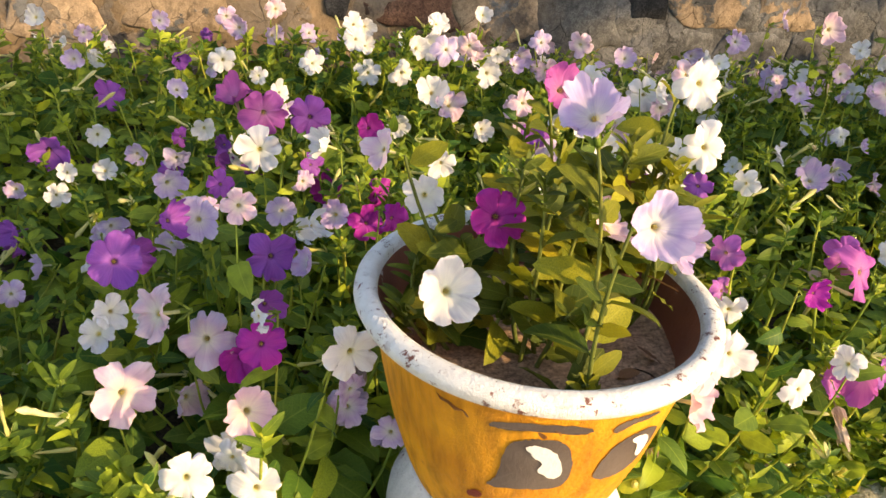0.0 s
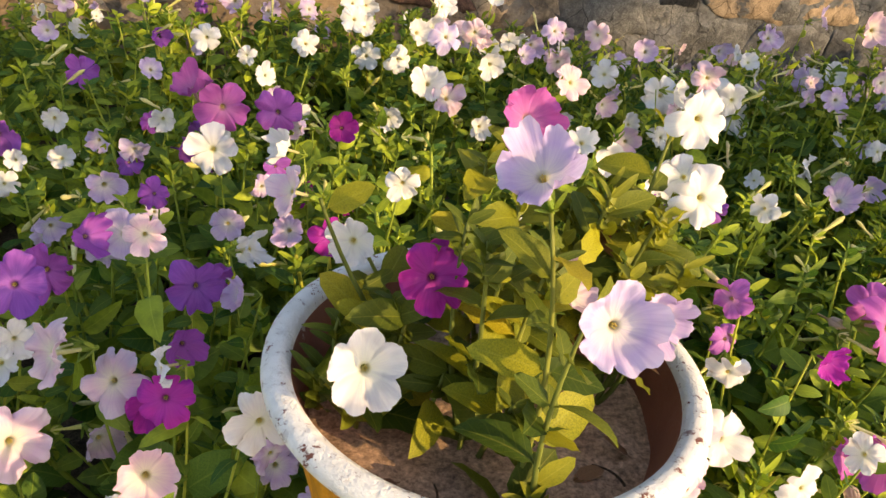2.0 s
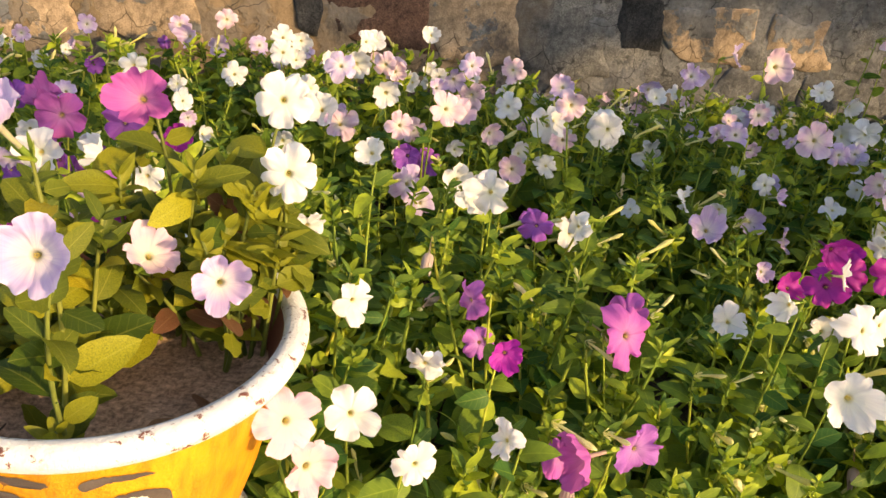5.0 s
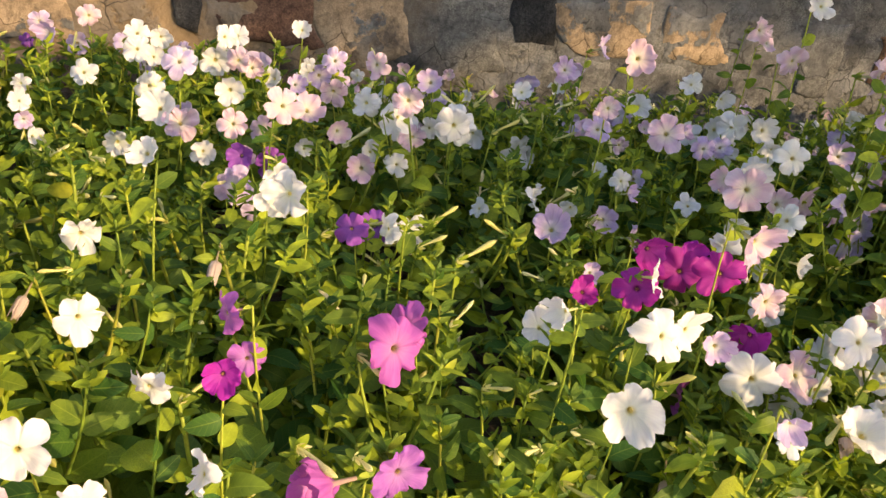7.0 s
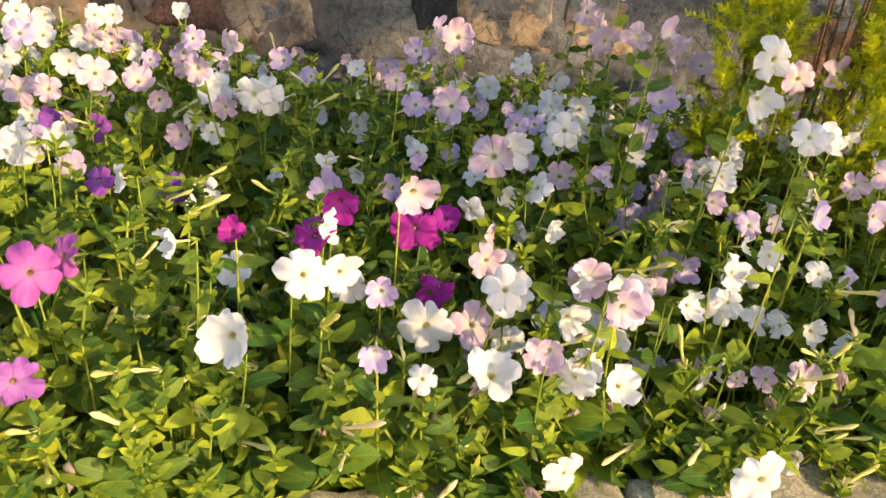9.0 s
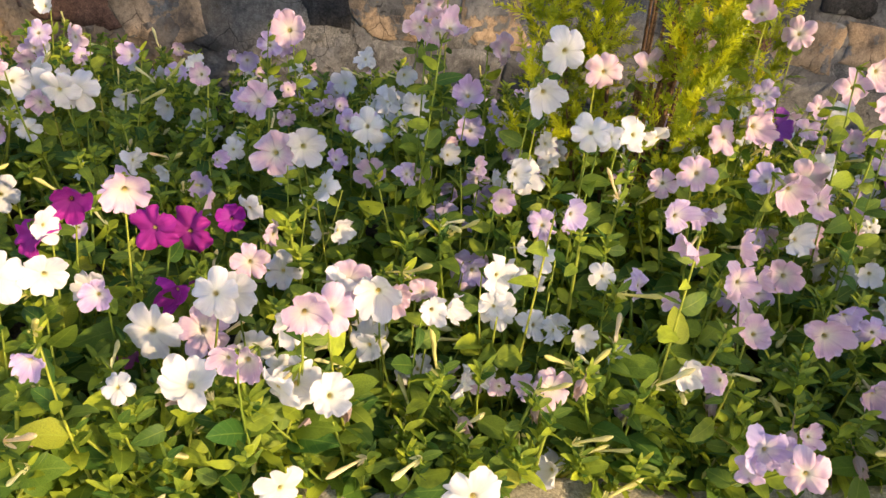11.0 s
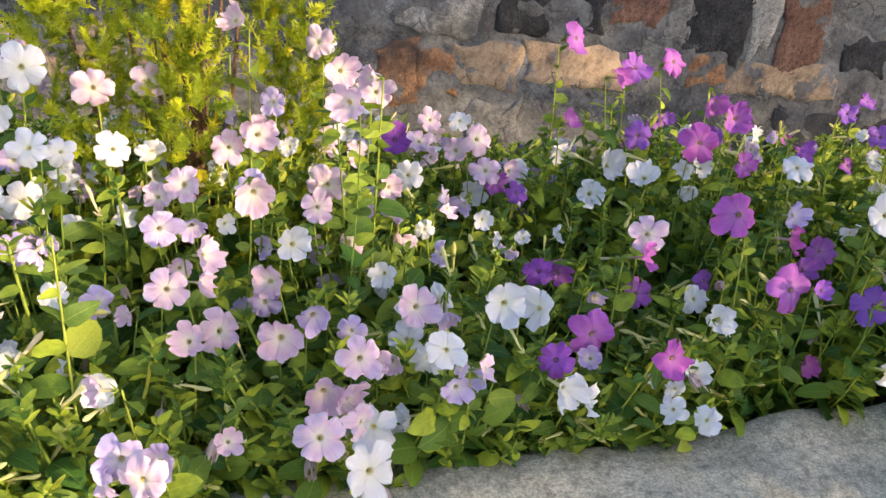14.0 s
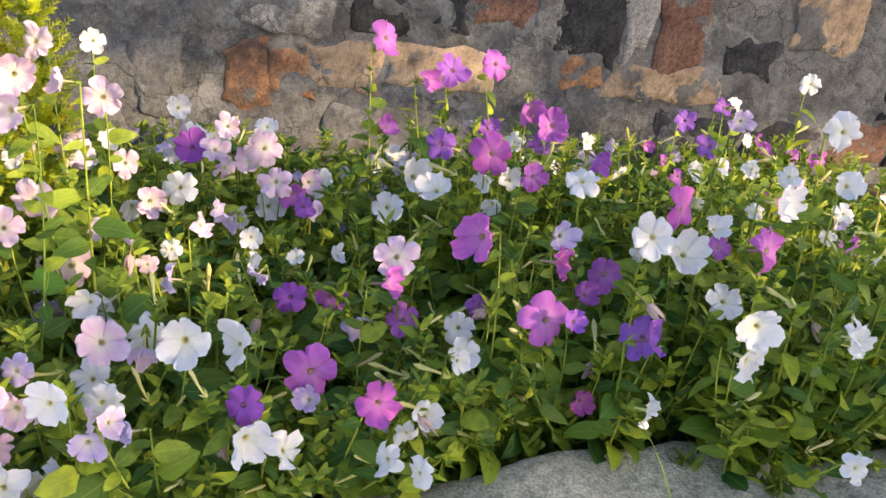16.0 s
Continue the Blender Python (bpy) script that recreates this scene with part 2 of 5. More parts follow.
    if random_shift:
        oi, mr, hs = N.new("ShaderNodeObjectInfo"), N.new("ShaderNodeMapRange"), N.new("ShaderNodeHueSaturation")
        mr.inputs[3].default_value, mr.inputs[4].default_value = 1 - random_shift, 1 + random_shift
        L.new(oi.outputs["Random"], mr.inputs[0])
        L.new(mr.outputs[0], hs.inputs["Value"])
        L.new(col, hs.inputs["Color"])
        col = hs.outputs[0]
    L.new(col, b.inputs["Base Color"])
    bump(N, L, b, height, strength, distance)
    return m


SOIL = mottled("soil", (0.05, 0.034, 0.022), (0.12, 0.085, 0.055), 9, 0.95, 0.8, 0.015)
POT_SOIL = mottled("dry_pot_soil", (0.36, 0.215, 0.14), (0.54, 0.35, 0.235), 22, 0.95, 0.5, 0.006)
KERBSTONE = mottled("kerb_stone", (0.44, 0.395, 0.295), (0.72, 0.645, 0.485), 6, 0.95, 0.9, 0.012, 0.06, 9, grainy=0.85)
# pale concrete of the unseen path, kept light so that it bounces sun
BOUNCE_PAVING = mottled("bounce_concrete", (0.34, 0.31, 0.27), (0.50, 0.46, 0.40), 3, 0.95, 0.5, 0.006, 0.0, 9)
CEMENT = (0.112, 0.110, 0.112)
MORTAR = mottled("mortar", (0.090, 0.089, 0.092), (0.235, 0.226, 0.218), 4, 0.95, 1.0, 0.02, smear=CEMENT, cracks=True, covered=0.47, earthen=(0.29, 0.205, 0.13))
STONES = [
    mottled("grey_stone", (0.11, 0.108, 0.11), (0.23, 0.222, 0.215), 8, 0.9, 0.8, 0.01, 0.2, smear=CEMENT, cracks=True, covered=0.55, earthen=(0.28, 0.20, 0.13)),
    mottled("dark_stone", (0.012, 0.012, 0.015), (0.060, 0.060, 0.066), 14, 0.85, 0.9, 0.012, 0.2, smear=CEMENT, covered=0.62),
    # tan stone whose colour is raised to carry the wall's warm sunlit patches
    mottled("sunlit_tan_stone", (0.25, 0.175, 0.115), (0.50, 0.365, 0.25), 5, 0.9, 0.9, 0.010, 0.12, smear=CEMENT, cracks=True, covered=0.55, grainy=0.55),
    mottled("red_brown_stone", (0.10, 0.050, 0.036), (0.22, 0.125, 0.090), 9, 0.9, 0.8, 0.01, 0.2, smear=CEMENT, covered=0.62),
    mottled("rust_stone", (0.21, 0.098, 0.050), (0.45, 0.25, 0.135), 16, 0.9, 1.0, 0.014, 0.1, smear=CEMENT, covered=0.62, grainy=0.6),
    mottled("pale_stone", (0.22, 0.213, 0.208), (0.34, 0.325, 0.305), 9, 0.9, 0.8, 0.01, 0.1, smear=CEMENT, cracks=True, covered=0.60),
]
SHRUB_BARK = mottled("shrub_bark", (0.13, 0.070, 0.038), (0.29, 0.17, 0.095), 30, 0.95, 0.8, 0.006)
BARK = mottled("bark", (0.05, 0.03, 0.02), (0.12, 0.075, 0.045), 20, 0.95, 0.8, 0.01)


def pot_paint(name, base, worn, under, chip_at, scale, relief=0.35, patchy=0.42, streaks=0.0):
    """Hand-brushed paint with uneven cover, brush streaks, small chips and a coarse cement ground under it."""
    m, N, L, b = mat(name, 0.6, 0.3)
    col = mixed(N, L, ramp(N, L, noise_tex(N, L, 9, 5), [(0.35, (0, 0, 0)), (0.65, (1, 1, 1))]), base, worn)
    if streaks:
        tc, sq, sn = N.new("ShaderNodeTexCoord"), N.new("ShaderNodeVectorMath"), N.new("ShaderNodeTexNoise")
        sq.operation = "MULTIPLY"
        sq.inputs[1].default_value = (1.0, 1.0, 0.10)
        sn.inputs["Scale"].default_value, sn.inputs["Detail"].default_value = 75.0, 4
        L.new(tc.outputs["Object"], sq.inputs[0])
        L.new(sq.outputs[0], sn.inputs["Vector"])
        col = mixed(N, L, ramp(N, L, sn.outputs["Fac"], [(0.42, (0, 0, 0)), (0.70, (streaks, streaks, streaks))]), col, tuple(0.45 * v for v in worn))
    fine = ramp(N, L, noise_tex(N, L, scale, 6, rough=0.75), [(chip_at, (0, 0, 0)), (chip_at + 0.015, (1, 1, 1))])
    patch = ramp(N, L, noise_tex(N, L, scale * 0.22, 4, rough=0.6), [(patchy, (0, 0, 0)), (patchy + 0.12, (1, 1, 1))])
    col = mixed(N, L, mixed(N, L, 1.0, fine, patch, "MULTIPLY"), col, under)
    L.new(col, b.inputs["Base Color"])
    bump(N, L, b, noise_tex(N, L, 130, 5, rough=0.7), relief, 0.004)
    return m


YELLOW = pot_paint("yellow_pot_paint", (0.80, 0.36, 0.02), (0.58, 0.22, 0.012), (0.26, 0.07, 0.03), 0.66, 60, 1.0, streaks=0.6)
WHITE_RIM = pot_paint("white_pot_paint", (0.82, 0.80, 0.78), (0.70, 0.68, 0.66), (0.18, 0.065, 0.050), 0.578, 74, 0.9, 0.42, 0.25)
CLAY = pot_paint("clay_inside", (0.28, 0.10, 0.06), (0.20, 0.07, 0.045), (0.5, 0.42, 0.38), 0.66, 30)
DARK_PAINT = pot_paint("dark_grey_paint", (0.085, 0.064, 0.056), (0.14, 0.11, 0.095), (0.5, 0.3, 0.05), 0.75, 40)

WHITE_SPOT = pot_paint("white_spot_paint", (0.80, 0.78, 0.75), (0.72, 0.70, 0.67), (0.5, 0.3, 0.05), 0.78, 40)
RED_PAINT = pot_paint("dark_red_paint", (0.22, 0.03, 0.02), (0.18, 0.03, 0.02), (0.5, 0.3, 0.05), 0.8, 40)


# ---- mesh helpers ----
def link_mesh(name, verts, faces, material, parent=None, label="", smooth=True):
    me = bpy.data.meshes.new(name)
    me.from_pydata([tuple(v) for v in verts], [], [tuple(f) for f in faces])
    me.materials.append(material)
    if smooth:
        me.shade_smooth()
    ob = new(name, me)
    if parent:
        ob.parent = parent
    if label:
        ob["label"] = label
    return ob


def part(name, bm, material, parent=None, label="", smooth=True):
    me = bpy.data.meshes.new(name)
    bmesh.ops.recalc_face_normals(bm, faces=bm.faces)
    bm.to_mesh(me)
    bm.free()
    me.materials.append(material)
    if smooth:
        me.shade_smooth()
    ob = new(name, me)
    if parent:
        ob.parent = parent
    if label:
        ob["label"] = label
    return ob


def place(ob, x, y, z):
    ob.location = (x, y, z)
    return ob


def frame_of(ahead, up=(0, 0, 1)):
    """Columns right, ahead, up for the given way."""
    a = Vector(ahead).normalized()
    u = Vector(up)
    r = a.cross(u)
    if r.length < 1e-3:
        r = a.cross(Vector((1, 0, 0)))
    r.normalize()
    return r, a, r.cross(a)


LEAF_UP = (Vector((0, 0, 0.75)) + SUN_DIR).normalized()


def set_blade(me, blade):
    """Where each point lies on its leaf: along it from 0 to 1, across it from -1 to 1."""
    layer = me.attributes.new("blade", "FLOAT_VECTOR", "POINT")
    layer.data.foreach_set("vector", np.array(blade, dtype=np.float32).ravel())


class Soup:
    """Many small pieces gathered into one mesh."""

    def __init__(self):
        self.verts, self.faces, self.blade = [], [], []

    def add(self, verts, faces, blade=None):
        n = len(self.verts)
        self.blade.extend(blade or [(0.0, 1.0, 0.0)] * len(verts))
        self.verts.extend(verts)
        self.faces.extend(tuple(i + n for i in f) for f in faces)

    def tube(self, points, radii, sides=5):
        pts = [Vector(p) for p in points]
        verts, faces = [], []
        for i, p in enumerate(pts):
            way = (pts[min(i + 1, len(pts) - 1)] - pts[max(i - 1, 0)])
            r, _, u = frame_of(way if way.length > 1e-6 else (0, 0, 1), (0.3, 0.2, 1))
            for k in range(sides):
                a = 2 * math.pi * k / sides
                verts.append(p + (r * math.cos(a) + u * math.sin(a)) * radii[i])
        for i in range(len(pts) - 1):
            for k in range(sides):
                a, b = i * sides + k, i * sides + (k + 1) % sides
                faces.append((a, b, b + sides, a + sides))
        faces.append(tuple(range(len(verts) - sides, len(verts))))
        self.add(verts, faces)

    def leaf(self, base, ahead, length, width, droop=0.25, fold=0.25, up=None, wave=0.0):
        """An ovate leaf with a folded midrib and a wavy margin, drooping towards its tip. Its face turns to the light."""
        up = LEAF_UP if up is None else up
        r, a, u = frame_of(ahead, up)
        rows = ((0.0, 0.10), (0.12, 0.70), (0.28, 1.0), (0.47, 1.02), (0.69, 0.86), (0.89, 0.50))
        verts, faces, blade = [], [], []
        b = Vector(base)
        for i, (s, w) in enumerate(rows):
            mid = b + a * (s * length) - u * (droop * length * s * s)
            side = r * (w * width / 2)
            lift = u * (fold * w * width / 2)
            ripple = u * (wave * width * (0.5 - i % 2))
            verts += [mid - side + lift + ripple, mid, mid + side + lift - ripple]
            blade += [(s, -1.0, 0.0), (s, 0.0, 0.0), (s, 1.0, 0.0)]
        verts.append(b + a * length - u * (droop * length * 1.1))
        blade.append((1.0, 0.0, 0.0))
        for i in range(5):
            k = 3 * i
            faces += [(k, k + 1, k + 4, k + 3), (k + 1, k + 2, k + 5, k + 4)]
        faces += [(15, 16, 18), (16, 17, 18)]
        self.add(verts, faces, blade)

    def build(self, name, material, parent=None, label="", smooth=True):
        ob = link_mesh(name, self.verts, self.faces, material, parent, label, smooth)
        set_blade(ob.data, self.blade)
        return ob


# ---- setting: ground, wall, kerb ----
def ground():
    bm = bmesh.new()
    n = 64
    rows = []
    for j in range(n + 1):
        s = 2 * j / n - 1
        y = 1.5 + math.copysign(abs(s) ** 3, s) * 60 + s * 2
        row = []
        for i in range(n + 1):
            q = 2 * i / n - 1
            x = 1.5 + math.copysign(abs(q) ** 3, q) * 60 + q * 4
            z = GROUND_Z + 0.02 * noise.noise(Vector((x * 3, y * 3, 0))) + 0.01 * noise.noise(Vector((x * 11, y * 11, 3)))
            row.append(bm.verts.new((x, y, z)))
        rows.append(row)
    for j in range(n):
        for i in range(n):
            bm.faces.new((rows[j][i], rows[j][i + 1], rows[j + 1][i + 1], rows[j + 1][i]))
    return tagged(part("ground", bm, SOIL), "dark brown garden soil under the flower bed", "ground", kind="structure")


ground()


# out of view; added as a reflector that fills the bed's front with light
def bounce_pavement():
    bm = bmesh.new()
    n = 40
    rows = []
    for j in range(n + 1):
        row = []
        for i in range(n + 1):
            x = -9 + 24 * i / n
            y = (KERB_BACK + KERB_SLOPE * x - 0.32) * j / n + (-7.0) * (1 - j / n)
            row.append(bm.verts.new((x, y, GROUND_Z + 0.035 + 0.006 * noise.noise(Vector((x * 1.5, y * 1.5, 9))))))
        rows.append(row)
    for j in range(n):
        for i in range(n):
            bm.faces.new((rows[j][i], rows[j][i + 1], rows[j + 1][i + 1], rows[j + 1][i]))
    return tagged(part("bounce_pavement", bm, BOUNCE_PAVING), "unseen pale concrete path added to bounce sunlight onto the flower bed", "path", kind="structure")


bounce_pavement()


def rubble_stone(w, h, seed):
    """A flat-faced rubble stone in the x-z plane, its face towards -y, with an angular, broken outline."""
    rnd = random.Random(seed)
    corners = []
    for cx, cz in ((-1, -1), (0, -1), (1, -1), (1, 0), (1, 1), (0, 1), (-1, 1), (-1, 0)):
        if cx * cz == 0 and rnd.random() < 0.35:
            continue
        corners.append(Vector(((cx * 0.5 + rnd.uniform(-0.15, 0.13)) * w, 0, (cz * 0.5 + rnd.uniform(-0.17, 0.13)) * h)))
    outline = []
    for i, c in enumerate(corners):
        d = corners[(i + 1) % len(corners)]
        for q in range(5):
            p = c.lerp(d, q / 5)
            outline.append(p + Vector((noise.noise(p * 26 + Vector((seed, 0, 0))), 0, noise.noise(p * 26 + Vector((0, 0, seed))))) * 0.011 + Vector((noise.noise(p * 9 + Vector((seed, 1, 0))), 0, noise.noise(p * 9 + Vector((1, 0, seed))))) * 0.03)
    bm = bmesh.new()
    rings = []
    for scale, depth in ((1.0, 0.03), (1.0, 0.004), (0.95, -0.001), (0.66, -0.003), (0.33, -0.003)):
        ring = []
        for p in outline:
            q = p * scale
            q.y = depth + 0.006 * noise.noise(q * 22 + Vector((seed, 0, 0)))
            ring.append(bm.verts.new(q))
        rings.append(ring)
    n = len(outline)
    for a, b in zip(rings, rings[1:]):
        for k in range(n):
            bm.faces.new((a[k], a[(k + 1) % n], b[(k + 1) % n], b[k]))
    bm.faces.new(rings[-1])
    return bm


def masonry_wall():
    rnd = random.Random(5)
    h, thick = 1.75, 0.35
    bm = bmesh.new()
    x0, x1, nx, nz = -3.5, 8.0, 430, 72
    grid = []
    for j in range(nz + 1):
        row = []
        for i in range(nx + 1):
            x, z = x0 + (x1 - x0) * i / nx, GROUND_Z - 0.05 + (h + 0.05) * j / nz
            y = WALL_Y + 0.016 * noise.noise(Vector((x * 5, z * 7, 2))) + 0.012 * noise.noise(Vector((x * 13, z * 13, 5))) + 0.005 * noise.noise(Vector((x * 31, z * 31, 7)))
            row.append(bm.verts.new((x, y, z)))
        grid.append(row)
    for j in range(nz):
        for i in range(nx):
            bm.faces.new((grid[j][i], grid[j][i + 1], grid[j + 1][i + 1], grid[j + 1][i]))
    r = bmesh.ops.extrude_face_region(bm, geom=bm.faces[:])
    for v in r["geom"]:
        if isinstance(v, bmesh.types.BMVert):
            v.co.y = WALL_Y + thick
    wall = tagged(part("wall_back", bm, MORTAR), "old rubble masonry wall smeared with cracked grey mortar", "wall", kind="structure")
    GREY, DARK, SUNLIT_TAN, RED, RUST, PALE = STONES
    # the tan stones stand at the sunlit patches and paint in their brightness
    known = [
        (3.34, -0.35, 0.23, 0.20, DARK), (3.60, -0.33, 0.14, 0.20, DARK), (3.78, -0.32, 0.24, 0.20, RED), (4.13, -0.36, 0.27, 0.27, DARK),
        (4.47, -0.38, 0.19, 0.32, RED), (4.76, -0.47, 0.21, 0.16, DARK), (2.88, -0.61, 0.16, 0.23, RUST), (3.04, -0.59, 0.17, 0.15, RUST),
        (3.22, -0.57, 0.24, 0.17, SUNLIT_TAN), (3.55, -0.56, 0.36, 0.14, SUNLIT_TAN), (4.10, -0.56, 0.15, 0.11, RUST), (4.43, -0.58, 0.48, 0.14, SUNLIT_TAN),
        (2.58, -0.62, 0.15, 0.26, GREY), (3.03, -0.38, 0.32, 0.16, PALE), (5.09, -0.33, 0.30, 0.20, SUNLIT_TAN), (4.30, -0.36, 0.12, 0.26, PALE),
        (-0.68, -0.68, 0.32, 0.26, SUNLIT_TAN), (-0.29, -0.66, 0.34, 0.28, SUNLIT_TAN), (0.27, -0.62, 0.08, 0.20, DARK), (0.52, -0.60, 0.34, 0.26, RED),
        (0.87, -0.64, 0.32, 0.26, SUNLIT_TAN), (1.20, -0.66, 0.34, 0.28, GREY), (1.46, -0.54, 0.16, 0.20, DARK), (1.74, -0.59, 0.40, 0.22, SUNLIT_TAN),
        (2.07, -0.60, 0.26, 0.17, SUNLIT_TAN), (3.95, -0.36, 0.10, 0.22, GREY),
    ]
    k = 0
    for x, z, w, hh, material in known:
        st = part("stone", rubble_stone(w, hh, k), material, wall)
        st.location = (x, WALL_Y - 0.004, z)
        k += 1
    z = GROUND_Z + 0.08
    while z < GROUND_Z + h - 0.12:
        ch = rnd.uniform(0.15, 0.21)
        x = -1.6 + rnd.uniform(0, 0.2)
        while x < 5.6:
            w = rnd.uniform(0.16, 0.40)
            cx, cz = x + w / 2, z + ch / 2
            if all(abs(cx - q[0]) > (w + q[2]) / 2 or abs(cz - q[1]) > (ch + q[3]) / 2 for q in known) and rnd.random() < 0.55:
                st = part("stone", rubble_stone(w - 0.02, ch - 0.015, 50 + k), rnd.choice((GREY, GREY, DARK, PALE, GREY, RED)), wall)
                st.location = (cx, WALL_Y - rnd.uniform(0.0, 0.007), cz)
            x += w
            k += 1
        z += ch
    return wall


masonry_wall()


def kerb_line(x):
    """Back edge of the edging stones."""
    return KERB_BACK + KERB_SLOPE * x - (0.12 if x > 3.86 else 0.0)


def kerb_block(w, d, h, seed):
    """A roughly split edging stone with rounded, broken arrises. Its base is at z = 0."""
    bm = bmesh.new()
    bmesh.ops.create_cube(bm, size=2.0)
    bmesh.ops.subdivide_edges(bm, edges=bm.edges, cuts=17, use_grid_fill=True)
    o = Vector((seed * 2.3, seed * 1.1, 0))
    for v in bm.verts:
        p = v.co.copy()
        over = abs(p.x) ** 22 + abs(p.y) ** 14 + abs(p.z) ** 14
        p *= over ** (-1 / 16) if over > 1 else 1.0
        c = Vector((p.x * w / 2, p.y * d / 2, p.z * h / 2))
        big = noise.noise(c * 5 + o)
        c += Vector((noise.noise(c * 7 + o) * 0.014, noise.noise(c * 7 - o) * 0.034 + noise.noise(c * 21 - o) * 0.012, 0))
        c.z += (big * 0.030 + noise.noise(c * 19 + o) * 0.012 + noise.noise(c * 43 + o) * 0.005) * (1 if p.z > 0 else 0)
        v.co = c + Vector((0, 0, h / 2))
    return bm


def kerb_row():
    rnd = random.Random(11)
    edges = (-1.7, -1.1, -0.5, 0.0, 0.62, 1.22, 1.80, 2.42, 3.90, 4.42, 5.0, 5.6)
    d, h = 0.30, KERB_Z - GROUND_Z + 0.10
    for k, (a, b) in enumerate(zip(edges, edges[1:])):
        mid, w = (a + b) / 2, (b - a) + 0.004
        st = tagged(part("kerb_stone", kerb_block(w, d, h, 30 + k), KERBSTONE), "rough grey edging stone along the flower bed", "kerb stone", "edging stones")
        st.location = (mid, kerb_line(mid) - d / 2 + rnd.uniform(-0.012, 0.012), KERB_Z - h + rnd.uniform(-0.012, 0.008))
        st.rotation_euler.z = math.atan(KERB_SLOPE) + rnd.uniform(-0.025, 0.025)


kerb_row()


# ---- flower pot ----
BOWL = ((0.0, 0.182), (0.028, 0.181), (0.093, 0.168), (0.16, 0.153), (0.227, 0.131), (0.25, 0.121), (0.275, 0.105))
SOIL_Z = -0.062


def lathe(profile, sides=80, closed=False):
    bm = bmesh.new()
    rings = [[bm.verts.new((r * math.cos(2 * math.pi * k / sides), r * math.sin(2 * math.pi * k / sides), z)) for k in range(sides)] for r, z in profile]
    for a, b in zip(rings, rings[1:]):
        for k in range(sides):
            bm.faces.new((a[k], a[(k + 1) % sides], b[(k + 1) % sides], b[k]))
    if closed:
        bm.faces.new(rings[-1])
    return bm


def bowl_radius(z):
    """Outer radius of the yellow bowl at a height below the rim's top."""
    return float(np.interp(-z, [p[0] for p in BOWL], [p[1] for p in BOWL]))


def painted(pot, name, outline, material, lift, label):
    """A painted patch that follows the bowl. outline: degrees round the pot and height below the rim's top."""
    pts = list(outline)
    for _ in range(3):
        soft = []
        for (a0, z0), (a1, z1) in zip(pts, pts[1:] + pts[:1]):
            soft += [(0.75 * a0 + 0.25 * a1, 0.75 * z0 + 0.25 * z1), (0.25 * a0 + 0.75 * a1, 0.25 * z0 + 0.75 * z1)]
        pts = soft
    pts = [(a + 0.5 * noise.noise(Vector((a * 0.9, z * 60, 4))), z + 0.0025 * noise.noise(Vector((a * 0.9, z * 60, 8)))) for a, z in pts]
    ca, cz = sum(p[0] for p in pts) / len(pts), sum(p[1] for p in pts) / len(pts)
    bm = bmesh.new()

    def vert(a, z):
        r = bowl_radius(z) + lift
        return bm.verts.new((r * math.cos(radians(a)), r * math.sin(radians(a)), z))

    rings = [[vert(ca + (a - ca) * s, cz + (z - cz) * s) for a, z in pts] for s in (1.0, 0.75, 0.5, 0.25)]
    for a, b in zip(rings, rings[1:]):
        for k in range(len(pts)):
            bm.faces.new((a[k], a[(k + 1) % len(pts)], b[(k + 1) % len(pts)], b[k]))
    bm.faces.new(rings[-1])
    return part(name, bm, material, pot, label)


